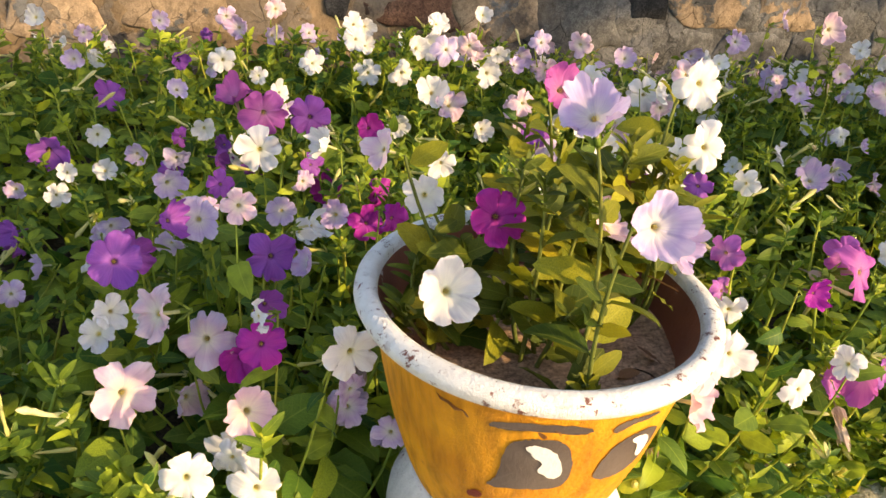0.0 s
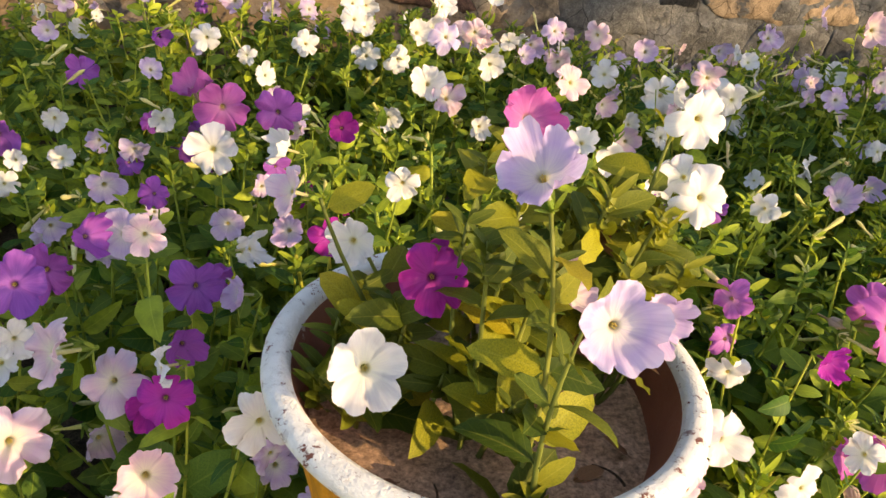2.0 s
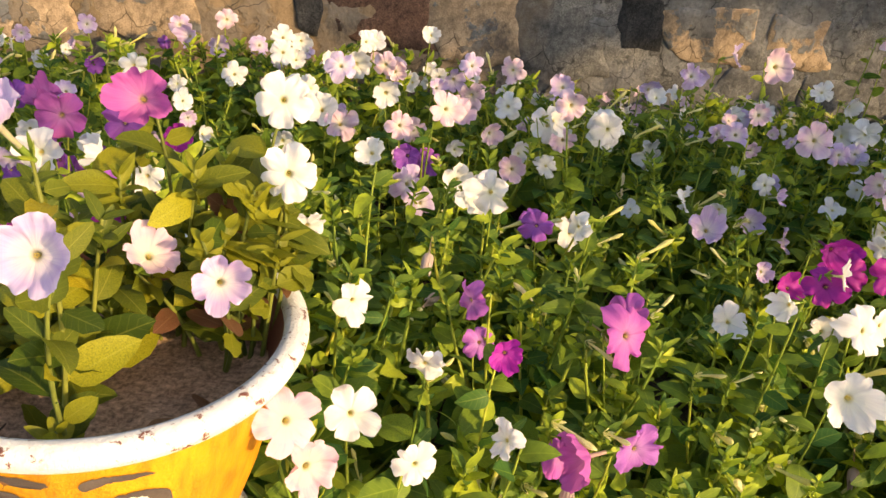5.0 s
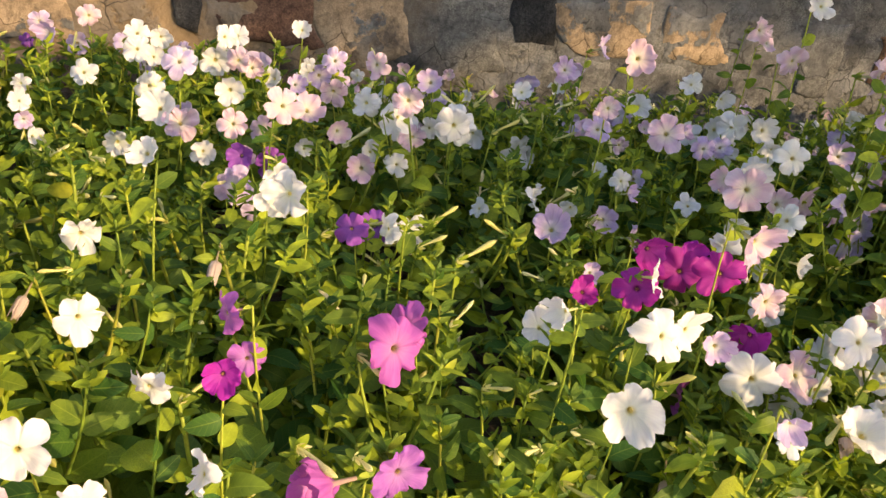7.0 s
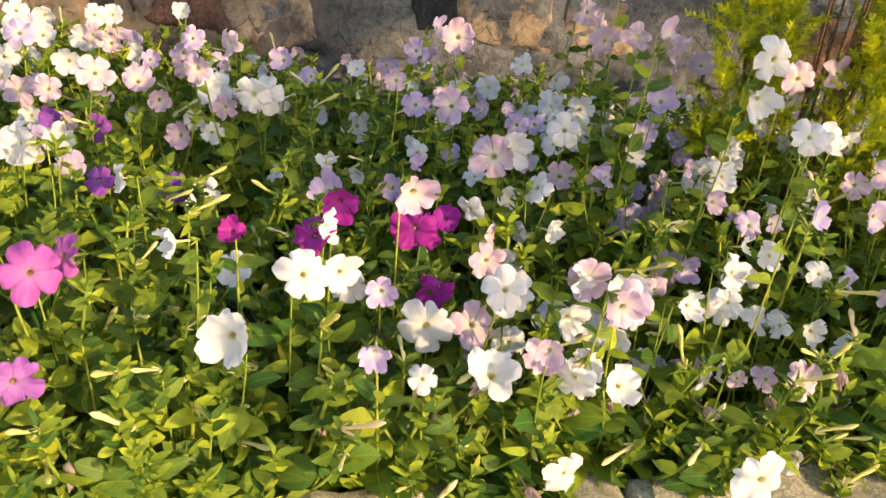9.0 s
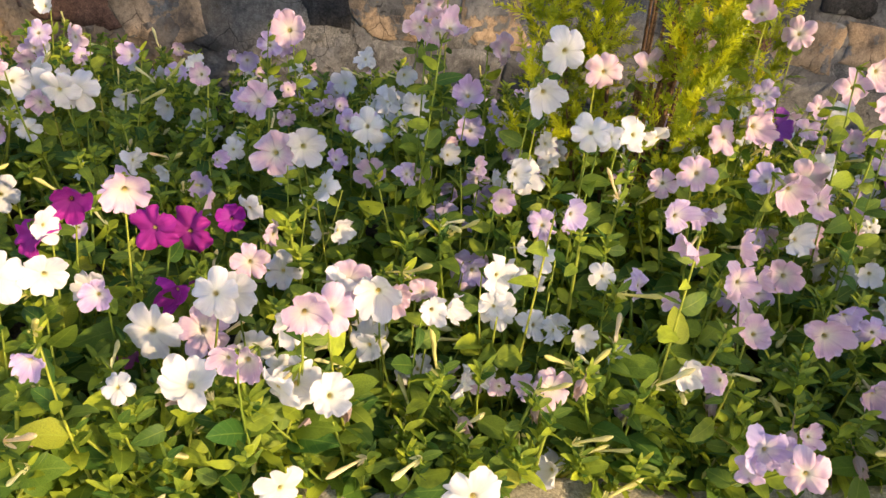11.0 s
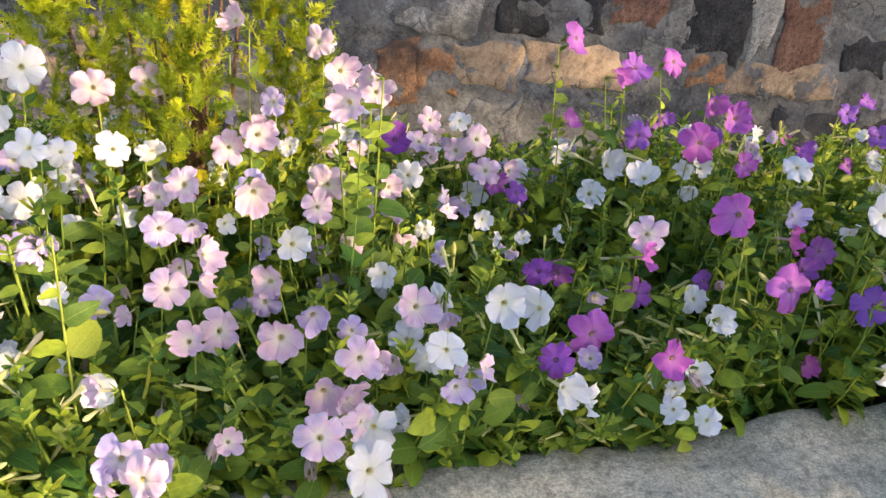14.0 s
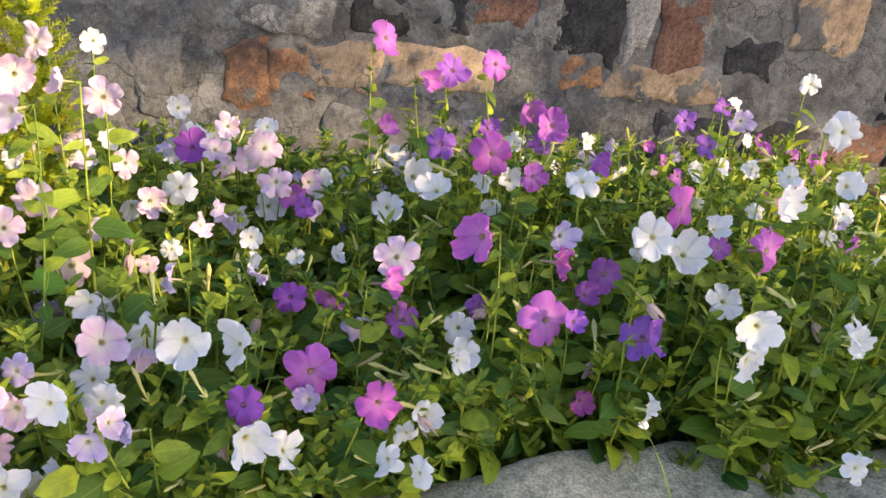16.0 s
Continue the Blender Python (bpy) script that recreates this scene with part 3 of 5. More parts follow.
def flower_pot():
    pot = tagged(place(new("flower_pot"), POT[0], POT[1], RIM_Z), "yellow painted flower pot with chipped white rim", "flower pot")
    zs = [-0.02 - 0.255 * i / 20 for i in range(21)]
    part("bowl", lathe([(bowl_radius(z), z) for z in zs] + [(0.02, -0.277)], closed=True), YELLOW, pot, "yellow bowl with brush-marked paint")
    R = RIM_R
    part("rim", lathe([(R - 0.026, -0.012), (R - 0.024, -0.004), (R - 0.017, 0.0), (R - 0.008, -0.001), (R - 0.001, -0.007), (R, -0.014), (R - 0.004, -0.022), (R - 0.012, -0.028), (R - 0.024, -0.030)]), WHITE_RIM, pot, "rolled white rim with flaking paint")
    part("inside", lathe([(R - 0.026, -0.012), (R - 0.032, -0.03), (R - 0.046, -0.075), (R - 0.062, -0.12)]), CLAY, pot, "bare red-brown inner face")
    foot = KERB_Z - RIM_Z - 0.005
    part("foot", lathe([(0.10, -0.262), (0.116, -0.252), (0.124, -0.262), (0.136, -0.285), (0.148, -0.305), (0.150, -0.325), (0.138, -0.342), (0.132, -0.36), (0.142, -0.39), (0.160, -0.42), (0.165, foot), (0.02, foot)], closed=True), WHITE_RIM, pot, "white flared foot")
    painted(pot, "eye_patch", [(-121.5, -0.156), (-115.4, -0.137), (-114.6, -0.095), (-112.4, -0.076), (-104.7, -0.066), (-94.8, -0.068), (-90.1, -0.103), (-89.8, -0.143), (-104.4, -0.148)], DARK_PAINT, 0.0012, "dark grey painted patch")
    painted(pot, "highlight", [(-108.7, -0.077), (-101.5, -0.076), (-96.1, -0.089), (-92.7, -0.121), (-96.3, -0.129), (-103.0, -0.115), (-100.0, -0.103), (-105.4, -0.091)], WHITE_SPOT, 0.0024, "white painted highlight")
    painted(pot, "brow_line", [(-120.3, -0.054), (-104.2, -0.043), (-87.4, -0.049), (-86.8, -0.060), (-103.6, -0.054), (-119.5, -0.0645)], DARK_PAINT, 0.0012, "dark painted line")
    painted(pot, "eye_patch", [(-80.6, -0.140), (-79.8, -0.110), (-76.4, -0.084), (-69.2, -0.074), (-57.2, -0.078), (-54.0, -0.100), (-56.0, -0.128), (-63.9, -0.145)], DARK_PAINT, 0.0012, "dark grey painted patch")
    painted(pot, "highlight", [(-71.4, -0.080), (-63.3, -0.081), (-58.0, -0.100), (-59.5, -0.128), (-64.0, -0.112), (-64.7, -0.096)], WHITE_SPOT, 0.0024, "white painted highlight")
    painted(pot, "brow_line", [(-80.7, -0.057), (-76.3, -0.047), (-66.3, -0.050), (-58.0, -0.056), (-66.5, -0.058), (-74.0, -0.056), (-78.2, -0.066)], DARK_PAINT, 0.0012, "dark painted line")
    painted(pot, "red_spot", [(-127.6, -0.178), (-123.8, -0.168), (-120.3, -0.171), (-120.9, -0.180), (-126.5, -0.187)], RED_PAINT, 0.0012, "small dark red painted spot")
    bm = bmesh.new()
    rs = RIM_R - 0.041
    rings = []
    for q in range(1, 15):
        ring = []
        for k in range(48):
            x, y = rs * q / 14 * math.cos(2 * math.pi * k / 48), rs * q / 14 * math.sin(2 * math.pi * k / 48)
            ring.append(bm.verts.new((x, y, SOIL_Z + 0.008 * noise.noise(Vector((x * 22, y * 22, 1))) + 0.004 * noise.noise(Vector((x * 70, y * 70, 1))))))
        rings.append(ring)
    for a, b in zip(rings, rings[1:]):
        for k in range(48):
            bm.faces.new((a[k], a[(k + 1) % 48], b[(k + 1) % 48], b[k]))
    bm.faces.new(rings[0])
    tagged(place(part("pot_soil", bm, POT_SOIL), POT[0], POT[1], RIM_Z), "dry brown soil filling the flower pot", "soil", kind="stuff")
    return pot


flower_pot()


# ---- petunias ----
def corolla_mesh(seed, kind="open"):
    """A petunia bloom of radius 1 that faces +z: a tube that opens into five broad, ruffled lobes. kind: open, funnel or wilted."""
    rnd = random.Random(seed)
    sides = 75
    cup = {"open": rnd.uniform(-0.16, 0.26), "funnel": rnd.uniform(0.30, 0.60), "wilted": 0.9}[kind]
    close = {"open": 1.0, "funnel": 0.88, "wilted": 0.42}[kind]
    phase, notch = rnd.uniform(0, 6.28), rnd.uniform(0.15, 0.34)
    ruffle = rnd.uniform(0.040, 0.080) * (1.8 if kind == "wilted" else 1.0)
    sway = rnd.uniform(0.08, 0.22)
    lobes = [rnd.uniform(0.86, 1.07) for _ in range(5)]
    tilt = [rnd.uniform(-0.58, 0.32) for _ in range(5)]
    twist = [rnd.uniform(-0.22, 0.22) for _ in range(5)]
    lap = rnd.choice((-1, 1)) * rnd.uniform(0.04, 0.11)
    crumple = rnd.uniform(0.11, 0.22)
    off = Vector((seed * 3.1, seed * 1.7, 0))
    dent = [rnd.choice((0.0, 0.0, 0.0, 0.05)) for _ in range(5)]
    rings = ((0.05, -1.0), (0.06, -0.75), (0.065, -0.40), (0.08, -0.15), (0.13, -0.07), (0.24, -0.035), (0.40, -0.01), (0.54, 0.015), (0.68, 0.03), (0.81, 0.03), (0.92, 0.02), (1.0, -0.01))
    verts, faces = [], []
    for rr, zz in rings:
        for k in range(sides):
            a = 2 * math.pi * k / sides
            u = (k / sides * 5) % 1.0
            i = int(k / sides * 5) % 5
            v = 2 * u - 1
            seam = abs(v)
            round_lobe = 1 - 0.07 * seam ** 2 - notch * seam ** 5 - dent[i] * math.exp(-(v / 0.2) ** 2)
            blend = 0.5 - 0.5 * math.cos(2 * math.pi * u)
            size = (1 + (lobes[i] - 1) * blend) * round_lobe
            size *= 1 + 0.014 * math.sin(13 * a + phase) + 0.012 * math.sin(29 * a + 2 * phase)
            w = max(0.0, (rr - 0.18) / 0.82)
            rad = rr * (1 + (size - 1) * w ** 1.4) * (1 + (close - 1) * w)
            z = zz + w * w * (cup + tilt[i] * blend + sway * math.sin(2 * a + phase) + 0.06 * math.sin(3 * a - phase))
            z -= 0.14 * w * seam ** 4
            z += 0.028 * w * math.exp(-(v / 0.11) ** 2) * (1 - 0.5 * w)
            z += w * w * twist[i] * v * blend + lap * w * v
            here = Vector((rr * math.cos(a), rr * math.sin(a), 0))
            z += w * crumple * (noise.noise(here * 2.6 + off) + 0.5 * noise.noise(here * 6.5 + off))
            z += w ** 2.2 * ruffle * (0.7 * math.sin(7 * a + phase) + 1.5 * noise.noise(here * 5.0 - off) + 0.25 * math.sin(31 * a + phase))
            rad *= 1 + 0.05 * w * noise.noise(Vector((3.2 * math.cos(a), 3.2 * math.sin(a), seed)))
            a += 0.07 * w * noise.noise(here * 2.2 - off)
            verts.append((rad * math.cos(a), rad * math.sin(a), z))
    for j in range(len(rings) - 1):
        for k in range(sides):
            b = (k + 1) % sides
            faces.append((j * sides + k, j * sides + b, (j + 1) * sides + b, (j + 1) * sides + k))
    me = bpy.data.meshes.new("corolla")
    me.from_pydata(verts, [], faces)
    me.shade_smooth()
    return me


COROLLAS = {}
for colour, material in PETALS.items():
    COROLLAS[colour] = []
    for s in range(14):
        me = corolla_mesh(100 + s, "wilted" if colour == "wilted" else "funnel" if s > 7 else "open")
        me.materials.append(material)
        COROLLAS[colour].append(me)


def soup_mesh(s, name, material):
    me = bpy.data.meshes.new(name)
    me.from_pydata([tuple(v) for v in s.verts], [], s.faces)
    set_blade(me, s.blade)
    me.materials.append(material)
    me.shade_smooth()
    return me


def calyx_mesh():
    """Green sepals round the bloom's tube, in the bloom's own units."""
    s = Soup()
    for k in range(5):
        a = 2 * math.pi * k / 5
        out = Vector((math.cos(a), math.sin(a), 0))
        s.leaf(out * 0.04 + Vector((0, 0, -1.05)), out * 0.55 + Vector((0, 0, 0.8)), 0.55, 0.16, -0.1, 0.2, up=out)
    s.tube([(0, 0, -1.12), (0, 0, -1.0), (0, 0, -0.7)], [0.07, 0.09, 0.075], 6)
    return soup_mesh(s, "calyx", STEM)


def eye_mesh():
    """The stamens and stigma that fill the bloom's throat, in the bloom's own units."""
    s = Soup()
    for k in range(5):
        a = 2 * math.pi * k / 5 + 0.3
        p = Vector((0.055 * math.cos(a), 0.055 * math.sin(a), 0))
        s.tube([p * 0.5 + Vector((0, 0, -0.4)), p * 0.7 + Vector((0, 0, -0.12)), p * 0.8 + Vector((0, 0, -0.07)), p * 0.8 + Vector((0, 0, -0.045))], [0.008, 0.010, 0.020, 0.008], 5)
    return soup_mesh(s, "pistil", POLLEN)


def bud_mesh(seed):
    """A long closed bud of length 1 along +z: a slender bent tube with a twisted, swollen tip."""
    rnd = random.Random(seed)
    s = Soup()
    bend, side = rnd.uniform(-0.22, 0.22), rnd.uniform(-0.1, 0.1)
    s.tube([(0, 0, 0), (bend * 0.15, 0, 0.22), (bend * 0.45, side * 0.4, 0.48), (bend * 0.8, side * 0.8, 0.68), (bend, side, 0.82), (bend * 1.1, side, 0.93), (bend * 1.15, side, 1.0)], [0.030, 0.032, 0.040, 0.058, 0.070, 0.044, 0.010], 7)
    for k in range(4):
        a = 2 * math.pi * k / 4
        out = Vector((math.cos(a), math.sin(a), 0))
        s.leaf(out * 0.03, out * 0.35 + Vector((0, 0, 0.9)), 0.26, 0.08, -0.1, 0.2, up=out)
    return soup_mesh(s, "bud", BUD)


def leaf_mesh(seed, material, narrow=False):
    """An ovate leaf of length 1 along +y with a short stalk."""
    rnd = random.Random(seed)
    s = Soup()
    width = rnd.uniform(0.40, 0.58) if narrow else rnd.uniform(0.52, 0.78)
    s.leaf((0, 0, 0), (0, 1, 0), 1.0, width, rnd.uniform(-0.05, 0.30) if narrow else rnd.uniform(0.05, 0.55), rnd.uniform(0.05, 0.40), up=(0, 0, 1), wave=rnd.uniform(0.0, 0.14))
    s.tube([(0, -0.12, -0.03), (0, 0.03, 0)], [0.02, 0.016], 4)
    return soup_mesh(s, "leaf", material)


CALYX, PISTIL = calyx_mesh(), eye_mesh()
BUDS = [bud_mesh(k) for k in range(4)]
LEAVES = {"bed": [leaf_mesh(k, LEAF_SINGLE) for k in range(8)], "pot": [leaf_mesh(20 + k, LEAF_POT, True) for k in range(8)], "dry": [leaf_mesh(40 + k, LEAF_DRY, True) for k in range(4)]}
CLEAR = set()   # cells kept free of leaves, in front of the open blooms


def cell(p):
    return (int(math.floor(p[0] * 50)), int(math.floor(p[1] * 50)), int(math.floor(p[2] * 50)))


def keep_clear(at, diameter):
    """Leaves give way to an open bloom on its light side."""
    c, out = Vector(at), Vector((0.0, -0.91, 0.41))
    r, _, u = frame_of(out)
    for depth in (0.01, 0.025, 0.04, 0.055):
        for i in range(-2, 3):
            for k in range(-2, 3):
                if i * i + k * k < 6:
                    CLEAR.add(cell(c + out * depth + (r * i + u * k) * (diameter * 0.2)))


def bloom(plant, at, facing, diameter, colour, rnd, whole=True):
    """One open flower as a part of its plant. at: centre of the face, in the plant's frame. Returns the point where its stalk joins."""
    f = Vector(facing).normalized()
    q = f.to_track_quat("Z", "Y") @ Euler((0, 0, rnd.uniform(0, 6.28))).to_quaternion()
    ob = new("flower", rnd.choice(COROLLAS[colour]))
    ob.parent = plant
    r = diameter / 2
    ob.matrix_basis = Matrix.LocRotScale(Vector(at), q, Vector((r * rnd.uniform(0.94, 1.04), r, r * rnd.uniform(0.85, 1.3))))
    for name, me in (("calyx", CALYX), ("pistil", PISTIL)) if whole else ():
        c = new(name, me)
        c.parent = ob
    return Vector(at) - f * r * 1.15


def single(plant, name, me, at, way, size, rnd):
    """A shared mesh placed as a part of its plant: its +y or +z along the given way."""
    ob = new(name, me)
    ob.parent = plant
    axis = "Z" if name == "bud" else "Y"
    if axis == "Z":
        q = Vector(way).to_track_quat("Z", "X")
    else:
        r, a, u = frame_of(way, LEAF_UP)
        q = Matrix((r, a, u)).transposed().to_quaternion() @ Euler((0, rnd.uniform(-0.4, 0.4), 0)).to_quaternion()
    ob.matrix_basis = Matrix.LocRotScale(Vector(at), q, Vector((size, size, size)))
    return ob


def curve_points(a, b, c, n):
    a, b, c = Vector(a), Vector(b), Vector(c)
    return [a * (1 - t) ** 2 + b * 2 * t * (1 - t) + c * t * t for t in (i / n for i in range(n + 1))]


COLOUR_WORDS = {"white": "white", "pink": "pale pink", "lilac": "lilac", "rose": "bright rose", "magenta": "magenta", "orchid": "orchid purple", "mauve": "bluish mauve", "violet": "violet"}


def petunia(x, y, top, spread, flowers, seed, leaf_size=0.05, stalks=9, base_z=None, near=False, potted=False, trailing=0, skirt=0):
    """A petunia plant. flowers: (x, y, z, diameter, colour, facing) in the world. near: its larger leaves are parts of their own."""
    rnd = random.Random(seed)
    gz = GROUND_Z if base_z is None else base_z
    hues = sorted({COLOUR_WORDS[f[4]] for f in flowers})
    what = "leafy green petunia plant without open blooms" if not hues else "bushy petunia with " + " and ".join(hues[:2]) + " blooms"
    plant = tagged(place(new("petunia_plant"), x, y, gz), what + (" in the pot" if potted else " in the bed"), "petunia", "potted petunias" if potted else "petunias of the bed")
    o = Vector((x, y, gz))
    stems, leaves = Soup(), Soup()
    ends = []
    for bx, by, bz, d, colour, facing in flowers:
        ends.append((bloom(plant, Vector((bx, by, bz)) - o, facing, d, colour, rnd, by < 2.0 or d > 0.064), True))
    for _ in range(stalks):
        a, rr = rnd.uniform(0, 6.28), spread * math.sqrt(rnd.random())
        ends.append((Vector((rr * math.cos(a), rr * math.sin(a), (top - gz) * rnd.choice((rnd.uniform(0.32, 0.95), rnd.uniform(0.32, 0.95), rnd.uniform(0.95, 1.15))))), False))
    for _ in range(trailing):
        ends.append((Vector((rnd.uniform(-0.16, 0.16), -rnd.uniform(0.04, 0.17), KERB_Z - gz + rnd.uniform(0.10, 0.22))), False))
    for _ in range(skirt):
        ends.append((Vector((rnd.uniform(-0.14, 0.14), rnd.uniform(-0.15, 0.02), KERB_Z - gz + rnd.uniform(0.0, 0.09))), False))
    kind = "pot" if potted else "bed"
    for end, flowering in ends:
        if not flowering and (cell(o + end) in CLEAR or cell(o + end + Vector((0, 0, 0.015))) in CLEAR):
            continue
        root = Vector((rnd.uniform(-0.03, 0.03), rnd.uniform(-0.03, 0.03), -0.01))
        if potted:
            root = Vector((end.x * 0.45 + rnd.uniform(-0.01, 0.01), end.y * 0.45 + rnd.uniform(-0.01, 0.01), -0.01))
        knee = Vector((end.x * 0.75 + rnd.uniform(-0.03, 0.03), end.y * 0.75 + rnd.uniform(-0.02, 0.02), end.z * 0.45))
        pts = curve_points(root, knee, end, 8)
        thick = 0.0030 if potted else rnd.uniform(0.0022, 0.0032) if flowering else rnd.choice((rnd.uniform(0.0022, 0.0032), rnd.uniform(0.0030, 0.0042), rnd.uniform(0.0040, 0.0054)))
        stems.tube(pts, [thick - 0.45 * thick * i / 8 for i in range(9)], 5)
        n = max(6, int(end.z * (46 if potted else 36)))
        for i in range(n):
            t = (0.26 if potted else 0.12) + (0.70 if potted else 0.84) * (i + rnd.random()) / n
            k = min(7, int(t * 8))
            p = pts[k].lerp(pts[k + 1], t * 8 - k)
            a = i * 2.4 + rnd.uniform(-0.5, 0.5)
            size = leaf_size * (rnd.uniform(0.70, 1.35) * (1.15 - 0.42 * t) if potted else rnd.uniform(0.65, 1.4) * (1.36 - 0.74 * t))
            way = Vector((math.cos(a), math.sin(a), rnd.uniform(-0.15, 0.9)))
            if rnd.random() < 0.93 and any(cell(o + p + way.normalized() * size * q) in CLEAR for q in (0.35, 0.65, 1.0)):
                continue
            tip = o + p + way.normalized() * size * 1.1
            if potted and tip.z < RIM_Z + 0.02 and math.hypot(tip.x - POT[0], tip.y - POT[1]) > 0.15:
                continue
            if potted or (near and size > leaf_size * 1.10 and t > 0.3):
                withered = potted and x > 0.40 and t < 0.6 and rnd.random() < 0.35
                single(plant, "leaf", rnd.choice(LEAVES["dry" if withered else kind]), p + way.normalized() * 0.004, way, size * 1.1, rnd)
            else:
                tilted = (LEAF_UP + Vector((rnd.gauss(0, 0.55), rnd.gauss(0, 0.55), rnd.gauss(0, 0.45)))).normalized()
                leaves.leaf(p, way, size, size * rnd.uniform(0.62, 0.98) * (1.1 - 0.5 * t), rnd.uniform(0.0, 0.75), rnd.uniform(0.0, 0.45), tilted, rnd.uniform(0.0, 0.14))
        if not flowering:
            for i in range(11):
                a = i * 2.4
                leaves.leaf(end - Vector((0, 0, 0.0035 * i)), (math.cos(a), math.sin(a), rnd.uniform(0.2, 1.6)), leaf_size * rnd.uniform(0.30, 0.75), leaf_size * rnd.uniform(0.13, 0.27), 0.15, 0.35)
            chance = rnd.random()
            if chance < 0.26 and not potted:
                a = rnd.uniform(0, 6.28)
                way = Vector((math.cos(a), math.sin(a) - 0.4, rnd.uniform(-0.1, 1.0)))
                single(plant, "bud", rnd.choice(BUDS), end, way, rnd.uniform(0.045, 0.082), rnd)
            elif chance < 0.31 and near:
                ob = new("wilted_flower", rnd.choice(COROLLAS["wilted"]))
                ob.parent = plant
                way = Vector((rnd.uniform(-0.6, 0.6), -0.7, rnd.uniform(-1.2, 0.1)))
                ob.matrix_basis = Matrix.LocRotScale(end + way.normalized() * 0.03, way.to_track_quat("Z", "Y"), Vector((0.022, 0.022, 0.032)))
    stems.build("stem", STEM_POT if potted else STEM, plant)
    if leaves.verts:
        tagged(leaves.build("foliage", LEAF_POT if potted else LEAF, plant), kind="stuff")
    return plant


BLOOMS = []


def blooms(colour, places, aside=False):
    """Open flowers of one colour: x, y, z of the face and its diameter. aside: they look along the bed and show their tubes."""
    for x, y, z, d in places:
        BLOOMS.append((x, y, z, d * 1.14, colour, aside))


blooms("white", [
    (-0.576, 2.361, -0.584, 0.062), (-0.403, 1.621, -0.754, 0.047), (-0.380, 1.628, -0.708, 0.043), (-0.336, 1.738, -0.670, 0.052), (-0.323, 1.708, -0.739, 0.052), (-0.097, 2.200, -0.636, 0.063),
    (-0.044, 0.826, -0.742, 0.054), (-0.005, 1.356, -0.546, 0.072), (0.092, 0.744, -0.537, 0.059), (0.142, 2.312, -0.669, 0.063), (0.249, 1.072, -0.450, 0.040), (0.263, 2.396, -0.579, 0.068),
    (0.267, 2.366, -0.611, 0.073), (0.299, 2.407, -0.641, 0.058), (0.304, 2.354, -0.705, 0.070), (0.305, 2.480, -0.604, 0.064), (0.324, 1.908, -0.701, 0.065), (0.359, 2.091, -0.624, 0.066),
    (0.411, 1.946, -0.629, 0.083), (0.414, 2.203, -0.588, 0.074), (0.448, 1.238, -0.589, 0.056), (0.474, 2.341, -0.619, 0.086), (0.498, 2.359, -0.559, 0.064), (0.519, 2.437, -0.572, 0.062),
])
blooms("white", [
    (0.521, 1.843, -0.685, 0.057), (0.534, 0.942, -0.543, 0.054), (0.542, 1.266, -0.466, 0.052), (0.543, 0.722, -0.546, 0.054), (0.560, 1.990, -0.589, 0.072), (0.611, 0.672, -0.566, 0.044),
    (0.626, 0.863, -0.579, 0.047), (0.631, 2.302, -0.646, 0.063), (0.687, 2.567, -0.573, 0.063), (0.710, 1.547, -0.617, 0.069), (0.721, 1.345, -0.555, 0.079), (0.742, 1.307, -0.536, 0.071),
    (0.872, 2.071, -0.621, 0.067), (0.886, 1.885, -0.676, 0.055), (0.937, 1.798, -0.562, 0.071), (0.941, 1.876, -0.598, 0.079), (0.943, 1.823, -0.679, 0.051), (0.972, 1.607, -0.744, 0.072),
    (1.052, 1.759, -0.559, 0.075), (1.064, 1.822, -0.575, 0.088), (1.133, 1.146, -0.661, 0.059), (1.158, 2.155, -0.711, 0.066), (1.185, 0.878, -0.606, 0.079), (1.257, 2.090, -0.571, 0.054),
])
blooms("white", [
    (1.263, 1.006, -0.579, 0.071), (1.268, 2.086, -0.724, 0.079), (1.288, 2.112, -0.758, 0.068), (1.312, 1.044, -0.591, 0.060), (1.317, 1.179, -0.690, 0.067), (1.443, 0.931, -0.691, 0.041),
    (1.448, 1.066, -0.688, 0.084), (1.542, 0.929, -0.675, 0.082), (1.545, 1.116, -0.779, 0.062), (1.557, 1.020, -0.585, 0.063), (1.569, 1.080, -0.831, 0.060), (1.570, 1.061, -0.609, 0.072),
    (1.586, 1.096, -0.869, 0.066), (1.592, 1.117, -0.741, 0.056), (1.599, 1.330, -0.716, 0.067), (1.605, 1.537, -0.554, 0.083), (1.619, 2.242, -0.629, 0.066), (1.645, 1.027, -0.711, 0.040),
    (1.658, 0.925, -0.668, 0.072), (1.661, 1.028, -0.629, 0.073), (1.669, 0.901, -0.824, 0.067), (1.679, 0.963, -0.688, 0.073), (1.680, 2.076, -0.515, 0.055), (1.722, 1.599, -0.524, 0.065),
])
